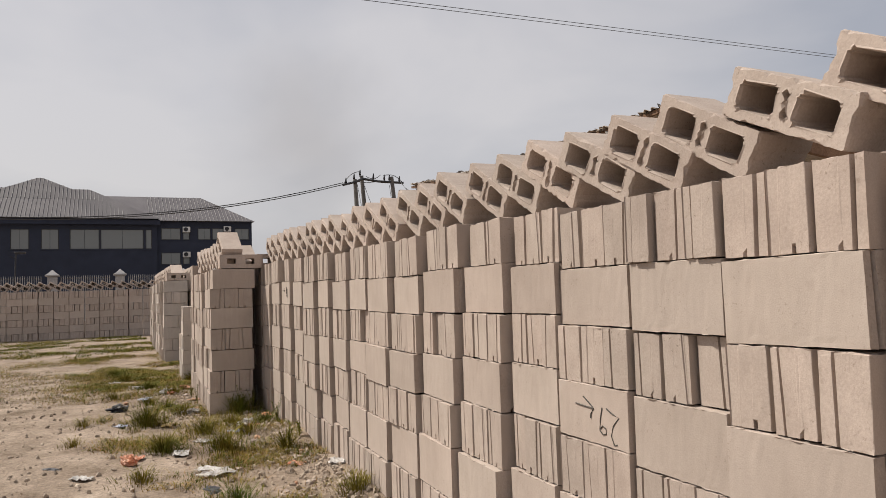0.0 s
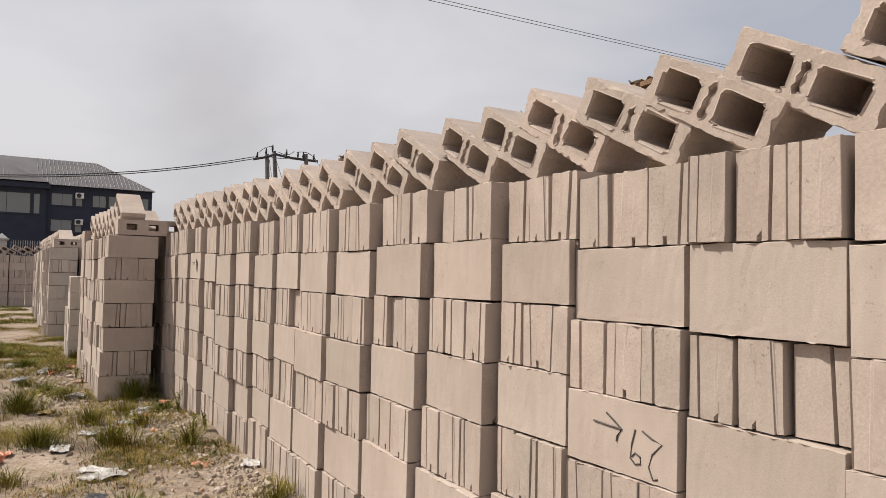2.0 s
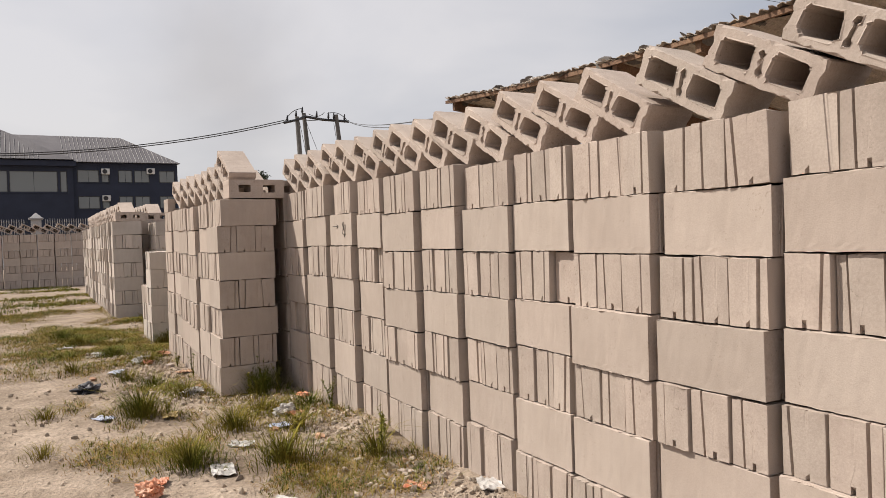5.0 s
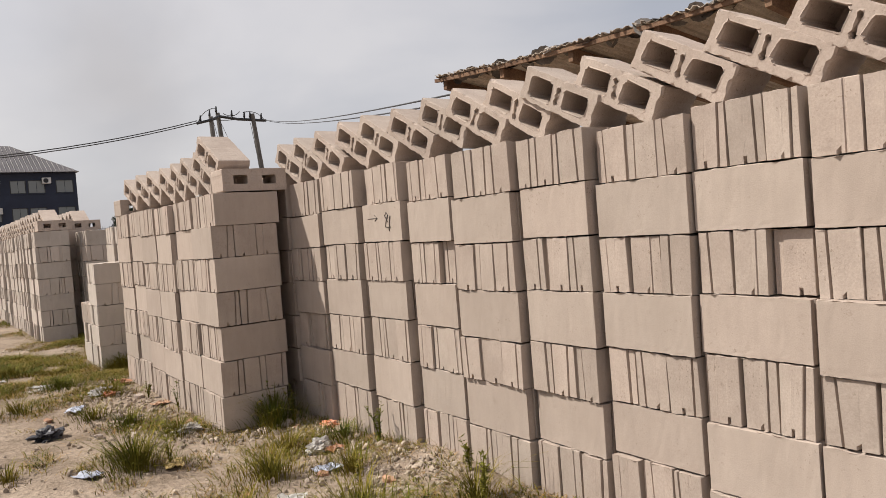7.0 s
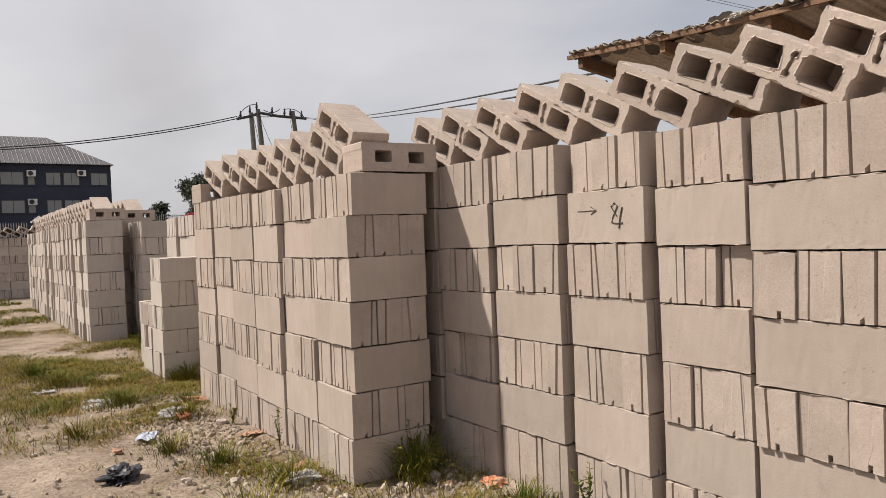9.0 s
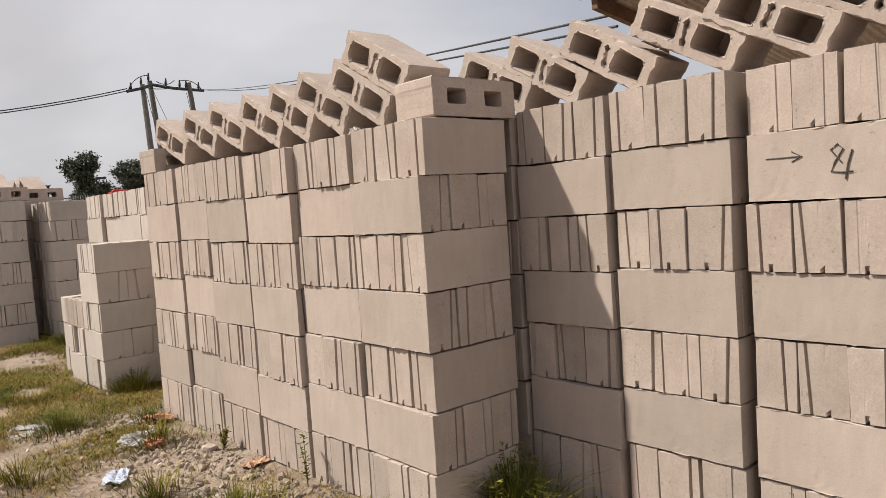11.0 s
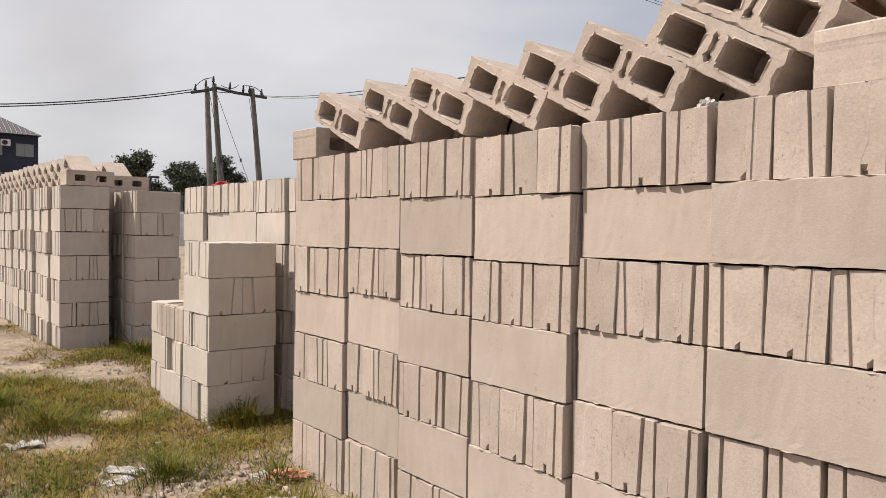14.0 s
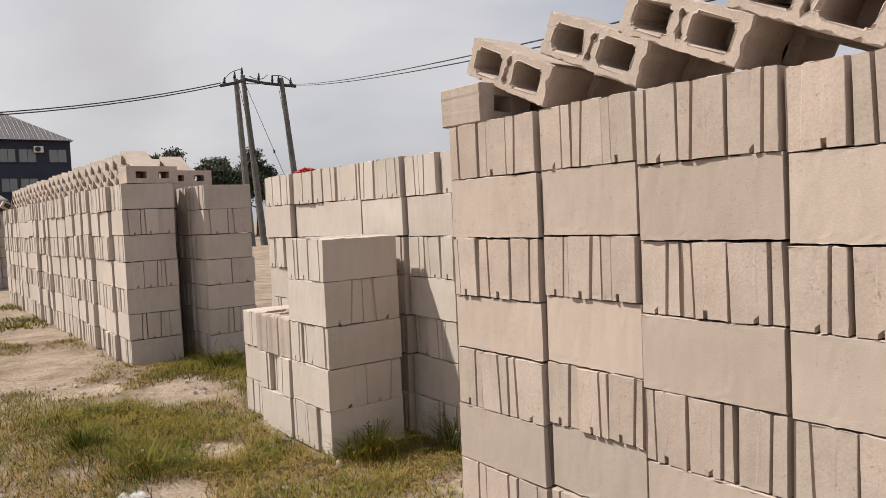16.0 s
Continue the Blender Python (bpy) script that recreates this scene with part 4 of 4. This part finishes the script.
def grassy(x, y):
    """How thickly grass grows at a place, 0 to 1."""
    n = noise.noise((x * 0.95 + 4.0, y * 0.62, 2.0)) + 0.55 * noise.noise((x * 2.6, y * 2.2, 9.0)) + 0.3 * noise.noise((x * 7, y * 7, 4.0))
    rise = min(1.0, max(0.0, (y - 1.7) / 1.6))
    path_side = min(1.0, max(0.0, (x + 1.9) / 1.2))
    bare = 1.0
    for cx, cy, rad in ((0.03, 6.0, 0.45), (-0.55, 8.3, 0.9), (-0.75, 3.9, 0.25), (-0.35, 4.35, 0.2), (0.3, 3.0, 0.22), (-1.6, 6.3, 0.6)):
        d = math.hypot((x - cx) * 1.0, (y - cy) * 0.8) / rad
        bare = min(bare, max(0.0, d - 0.5) * 1.6)
    g = (n + 0.40) * rise * (0.12 + 0.88 * path_side) * bare
    if y > 9.5:
        g = (noise.noise((x * 0.5, y * 0.8, 6.0)) + 0.02 + 0.4 * noise.noise((x * 2, y * 2, 1.0)) + (0.28 if x > -1.7 and 10.5 < y < 15 else 0.0)) * 2.0
    return min(1.0, max(0.0, g))


gr = random.Random(77)
lawn = []
while len(lawn) < 50000:
    x, y = gr.uniform(-3.0, 1.25), 1.6 + 8.2 * gr.random() ** 1.25
    if gr.random() < grassy(x, y) and not (0.0 < x < 0.5 and (y < 2.8 or 3.8 < y < 4.7 or y > 7.1)) and not (x > 0.6 and 2.9 < y < 5.7):
        lawn.append((x, y, 0.6 + 0.8 * max(0.0, noise.noise((x * 1.5, y * 1.5, 8.0)) + 0.4)))
while len(lawn) < 61000:
    x, y = gr.uniform(-1.5, 0.55), gr.uniform(-4.2, 2.6)
    g = noise.noise((x * 1.6 + 2, y * 1.1, 3.0)) + 0.6 * noise.noise((x * 4.2, y * 4.2, 9.0)) + 0.12 - max(0.0, -0.55 - x) * 1.1
    if gr.random() < g and not (x > -0.02 and y > -0.02):
        lawn.append((x, y, 0.55 + 0.5 * gr.random()))
blades(lawn, "grass", "patchy green and straw-yellow grass on sandy soil", 5, (0.02, 0.072), 0.0021, 2.8)
straw = [(x + gr.gauss(0, 0.05), y + gr.gauss(0, 0.05), 1.0) for x, y, f in lawn]
blades([s for s in straw if not (s[0] > -0.02 and -0.02 < s[1] < 2.8)], "dry_grass", "matted straw-brown dry grass on sandy soil", 8, (0.012, 0.045), 0.0022, 4.0, STRAW)
far_lawn = []
while len(far_lawn) < 24000:
    x, y = gr.uniform(-9.0, 0.1), gr.uniform(9.3, 19.2)
    if gr.random() < grassy(x, y):
        far_lawn.append((x, y, 1.0))
blades(far_lawn, "grass", "low distant grass strips on sandy soil", 6, (0.03, 0.075), 0.006, 1.6)


def tuft(x, y, radius, height, count, seed, label):
    """A clump of bent blades that splay from its middle, with strays round it."""
    r = random.Random(seed)
    verts, faces = [], []
    for q in range(int(count * 1.5)):
        stray = q % 3 == 0
        a, d = r.uniform(0, math.tau), radius * (r.uniform(0.6, 1.7) if stray else abs(r.gauss(0, 0.42)))
        h = height * (r.uniform(0.2, 0.5) if stray else r.uniform(0.35, 1.0) * (1.1 - 0.4 * min(1.0, d / radius)))
        out = Vector((math.cos(a + r.gauss(0, 0.7)), math.sin(a + r.gauss(0, 0.7)), 0))
        base = Vector((x + d * math.cos(a), y + d * math.sin(a), 0))
        base.z = ground_z(base.x, base.y) - 0.008
        side = Vector((-out.y, out.x, 0)) * r.uniform(0.0011, 0.0024)
        bend = h * (0.25 + 1.15 * r.random() ** 1.3)
        k = len(verts)
        pts = [base, base + out * bend * 0.22 + Vector((0, 0, h * 0.45)), base + out * bend * 0.6 + Vector((0, 0, h * 0.8)), base + out * bend * 1.15 + Vector((0, 0, h * r.uniform(0.75, 1.0)))]
        verts += [pts[0] - side, pts[0] + side, pts[1] - side, pts[1] + side, pts[2] - side * 0.7, pts[2] + side * 0.7, pts[3]]
        faces += [(k, k + 1, k + 3, k + 2), (k + 2, k + 3, k + 5, k + 4), (k + 4, k + 5, k + 6)]
    ob = thing("grass_tuft", Matrix.Translation((x, y, ground_z(x, y))), label, "grass tuft", "grass tufts")
    child("foliage", mesh_of("foliage", verts, faces, GRASS), ob, ob.matrix_basis.inverted())["kind"] = "stuff"


TUFTS = ((-0.66, -0.28, 0.16, 0.27, 420), (-0.60, -1.72, 0.15, 0.20, 380), (-0.15, -1.95, 0.20, 0.22, 420), (0.33, -2.15, 0.08, 0.24, 130), (-0.2, -1.1, 0.22, 0.19, 380), (0.27, -0.12, 0.17, 0.26, 420), (0.10, -0.7, 0.16, 0.17, 240), (0.43, -0.75, 0.2, 0.13, 260), (-0.25, 0.25, 0.18, 0.15, 260),
         (-0.40, 0.9, 0.15, 0.16, 220), (0.42, -3.75, 0.22, 0.14, 300), (0.15, -1.35, 0.14, 0.18, 180), (-0.9, 5.0, 0.3, 0.16, 420), (-0.25, 2.15, 0.2, 0.15, 340), (-0.95, 2.1, 0.16, 0.17, 160), (-0.55, 1.35, 0.2, 0.15, 220), (0.22, 3.66, 0.14, 0.22, 330), (0.62, 3.5, 0.13, 0.27, 320), (0.12, 3.72, 0.09, 0.18, 150),
         (0.45, 2.98, 0.14, 0.16, 220), (0.75, 7.2, 0.3, 0.25, 480), (0.55, 6.6, 0.25, 0.2, 380), (-0.5, 3.0, 0.25, 0.14, 420), (-1.25, 0.1, 0.12, 0.13, 120), (-1.3, -1.0, 0.1, 0.12, 90), (0.40, 0.35, 0.12, 0.22, 220), (-0.75, 4.3, 0.3, 0.16, 420), (-0.1, 2.6, 0.12, 0.14, 200), (-0.30, -3.6, 0.18, 0.16, 220), (-0.8, -2.7, 0.15, 0.14, 180))
for i, (x, y, rad, h, n) in enumerate(TUFTS):
    tuft(x, y, rad, h, n, 100 + i, "tall green grass tuft growing from sandy soil" if h > 0.19 else "short dry grass tuft on sandy soil")


def weed(x, y, height, seed):
    """A thin weed: a few upright stems with small leaves along them."""
    r = random.Random(seed)
    z = ground_z(x, y) - 0.01
    ob = thing("weed", Matrix.Translation((x, y, z)), "thin leafy weed at the foot of a stack", "weed", "weeds at the stacks")
    verts, faces = [], []
    for s in range(r.randint(3, 5)):
        a, lean = r.uniform(0, math.tau), r.uniform(0.05, 0.35)
        h = height * r.uniform(0.55, 1.0)
        pts = [Vector((math.cos(a) * lean * h * t * t, math.sin(a) * lean * h * t * t, h * t)) for t in (0, 0.3, 0.65, 1.0)]
        part("stem", tube_bm(pts, [0.003, 0.0026, 0.002, 0.001], 5), GRASS, ob)
        for q in range(26):
            t = r.uniform(0.15, 1.0)
            c = Vector((math.cos(a) * lean * h * t * t, math.sin(a) * lean * h * t * t, h * t))
            d = Vector((r.gauss(0, 1), r.gauss(0, 1), r.uniform(-0.2, 0.9))).normalized() * r.uniform(0.015, 0.04)
            w = d.cross(Vector((0, 0, 1))).normalized() * 0.006
            k = len(verts)
            verts += [c, c + d * 0.5 + w, c + d, c + d * 0.5 - w]
            faces.append((k, k + 1, k + 2, k + 3))
    child("leafage", mesh_of("leafage", verts, faces, GRASS), ob)["kind"] = "stuff"


for i, (x, y, h) in enumerate(((0.47, -1.12, 0.30), (0.50, -1.9, 0.18), (0.30, -0.06, 0.34), (0.18, -0.10, 0.28), (0.42, -0.10, 0.26), (-0.06, 0.85, 0.26), (-0.05, 1.7, 0.16), (0.64, 3.55, 0.3), (0.2, 3.68, 0.24), (-0.5, -0.4, 0.22), (0.34, -2.2, 0.28), (0.05, -1.6, 0.24))):
    weed(x, y, h, 300 + i)


# ---- litter and rubble ----
def scrap(x, y, w, d, mat, label, seed, name="paper_scrap"):
    """A creased sheet that lies on the ground."""
    n = 9
    verts = [(w * (i / (n - 1) - 0.5) * (1 + 0.2 * noise.noise((j * 0.5, seed, 0.0))), d * (j / (n - 1) - 0.5) * (1 + 0.2 * noise.noise((i * 0.5, seed + 5.0, 0.0))), 0.018 + 0.022 * noise.noise((i * 0.6, j * 0.6, seed * 2.0))) for j in range(n) for i in range(n)]
    faces = [(j * n + i, j * n + i + 1, (j + 1) * n + i + 1, (j + 1) * n + i) for j in range(n - 1) for i in range(n - 1)]
    ob = new(name, mesh_of(name, verts, faces, mat))
    ob.matrix_basis = pose(x, y, ground_z(x, y), 0, 0, seed * 61)
    sol = ob.modifiers.new("thick", "SOLIDIFY")
    sol.thickness = 0.003
    tagged(ob, label, "litter", "litter in the yard")


def on_ground(name, x, y, size, mat, label, seed, flat=0.45, fine=4):
    crumpled(name, x, y, ground_z(x, y) - 0.006, size, mat, label, "litter", seed, flat, fine)


on_ground("plastic_bag", -0.91, 0.99, (0.12, 0.085, 0.07), BAG_BLACK, "crumpled black plastic bag on sand", 1, 0.7)
on_ground("plastic_bag", -0.40, -3.17, (0.10, 0.05, 0.03), BAG_BLACK, "flattened black plastic bag on sand", 2)
on_ground("plastic_bag", -1.42, -1.9, (0.08, 0.04, 0.03), BAG_BLACK, "small black plastic bag on sand", 3)
on_ground("plastic_bag", -0.32, 2.30, (0.10, 0.06, 0.07), BAG_WHITE, "crumpled white plastic bag in the grass", 5)
on_ground("plastic_bag", -0.06, 2.60, (0.09, 0.07, 0.07), BAG_ORANGE, "orange and white wrapper beside the stack", 7)
on_ground("plastic_bag", -0.13, 2.70, (0.06, 0.05, 0.05), BAG_WHITE, "torn white plastic bag in the grass", 9)
on_ground("plastic_bag", -0.25, 2.14, (0.06, 0.06, 0.06), BAG_ORANGE, "orange plastic wrapper in the grass", 11)
on_ground("plastic_bag", -0.66, 3.12, (0.12, 0.06, 0.02), BAG_WHITE, "flattened white paper bag in the grass", 12)
scrap(-0.90, -0.24, 0.15, 0.09, PAPER_BLUE, "pale blue paper scrap on sand", 2)
scrap(-0.93, 3.95, 0.16, 0.12, BAG_WHITE, "white plastic scrap in the grass", 3, "plastic_scrap")
scrap(-0.60, 1.75, 0.20, 0.11, PAPER_BLUE, "grey cardboard scrap on sand", 4, "cardboard_scrap")
scrap(-0.64, 3.2, 0.2, 0.09, BAG_WHITE, "white plastic scrap in the grass", 5, "plastic_scrap")
scrap(0.06, -1.25, 0.14, 0.1, PAPER_BLUE, "pale grey plastic scrap among tufts", 6, "plastic_scrap")
scrap(0.50, -3.05, 0.16, 0.11, BAG_WHITE, "pale paper scrap beside the stack", 7)
scrap(-0.33, -2.6, 0.2, 0.12, BAG_WHITE, "pale plastic scrap among tufts", 8, "plastic_scrap")
scrap(0.28, -0.9, 0.12, 0.09, BAG_ORANGE, "orange wrapper among tufts", 9, "wrapper")
scrap(-0.8, -1.95, 0.10, 0.08, BAG_ORANGE, "orange wrapper on sand", 10, "wrapper")
scrap(0.28, -2.72, 0.12, 0.09, BAG_ORANGE, "orange wrapper on rubble", 11, "wrapper")
scrap(-0.05, 1.35, 0.14, 0.09, CLAY, "brown wrapper on sand beside the stack", 12, "wrapper")

on_ground("plastic_bag", -0.28, 2.25, (0.10, 0.08, 0.07), BAG_WHITE, "crumpled white plastic bag among rubble", 14, 0.7)
on_ground("plastic_bag", -0.20, 0.24, (0.09, 0.07, 0.05), BAG_WHITE, "dirty white plastic bag on rubble", 15, 0.7)
on_ground("plastic_bag", 0.22, -0.84, (0.09, 0.06, 0.06), BAG_WHITE, "grey-white plastic bag beside a grass tuft", 16, 0.7)
on_ground("plastic_bag", 0.50, -0.46, (0.075, 0.05, 0.04), BAG_ORANGE, "torn orange wrapper at the foot of the stack", 17, 0.5)
on_ground("plastic_bag", -0.87, -2.10, (0.06, 0.05, 0.06), BAG_ORANGE, "orange and white wrapper on sand", 18, 0.8)
scrap(-0.48, -0.41, 0.17, 0.10, YELLOW, "dull yellow plastic scrap on sand", 19, "plastic_scrap")
scrap(-1.19, -2.38, 0.15, 0.09, BAG_WHITE, "crumpled white paper on sand", 20)
scrap(-0.31, -2.77, 0.24, 0.15, BAG_WHITE, "pale torn plastic sheet beside a black bag", 21, "plastic_sheet")
scrap(-0.48, -1.95, 0.20, 0.12, BAG_WHITE, "pale plastic scrap beside a grass tuft", 22, "plastic_scrap")
scrap(-0.26, -1.48, 0.14, 0.11, BAG_WHITE, "pale plastic scrap on rubble", 23, "plastic_scrap")

sr = random.Random(31)
verts, faces = [], []
ico = bmesh.new()
bmesh.ops.create_icosphere(ico, subdivisions=1, radius=1.0)
ico_v, ico_f = [v.co.copy() for v in ico.verts], [[v.index for v in f.verts] for f in ico.faces]
ico.free()
for _ in range(9500):
    if sr.random() < 0.6:
        y = sr.uniform(-6.0, 3.0)
        x = (0.5 if y < -0.1 else -0.06) - abs(sr.gauss(0, 0.30))
    else:
        x, y = sr.uniform(-3.2, 0.4), sr.uniform(-4.5, 7.0)
    s = 0.003 + 0.019 * sr.random() ** 4
    turn, k = Euler((sr.random() * 6, sr.random() * 6, sr.random() * 6)).to_matrix(), len(verts)
    base = Vector((x, y, ground_z(x, y) + s * 0.3))
    verts += [base + turn @ Vector((v.x * s * 1.3, v.y * s, v.z * s * 0.7)) * (1 + 0.25 * sr.uniform(-1, 1)) for v in ico_v]
    faces += [[k + i for i in f] for f in ico_f]
tagged(new("gravel", mesh_of("gravel", verts, faces, GRAVEL)), "pale crumbs of sand and broken block", "gravel", kind="stuff")
for i in range(90):
    y = sr.uniform(-4.2, 2.6)
    x = (0.46 if y < -0.1 else -0.10) - abs(sr.gauss(0, 0.33))
    s = 0.008 + 0.028 * sr.random() ** 2.4
    on_ground("rubble_stone", x, y, (s * 1.3, s, s), BLOCK if i % 4 else CLAY, "small beige lump of broken block on sand" if i % 4 else "small reddish lump of rubble on sand", 40 + i, 0.8, 2)
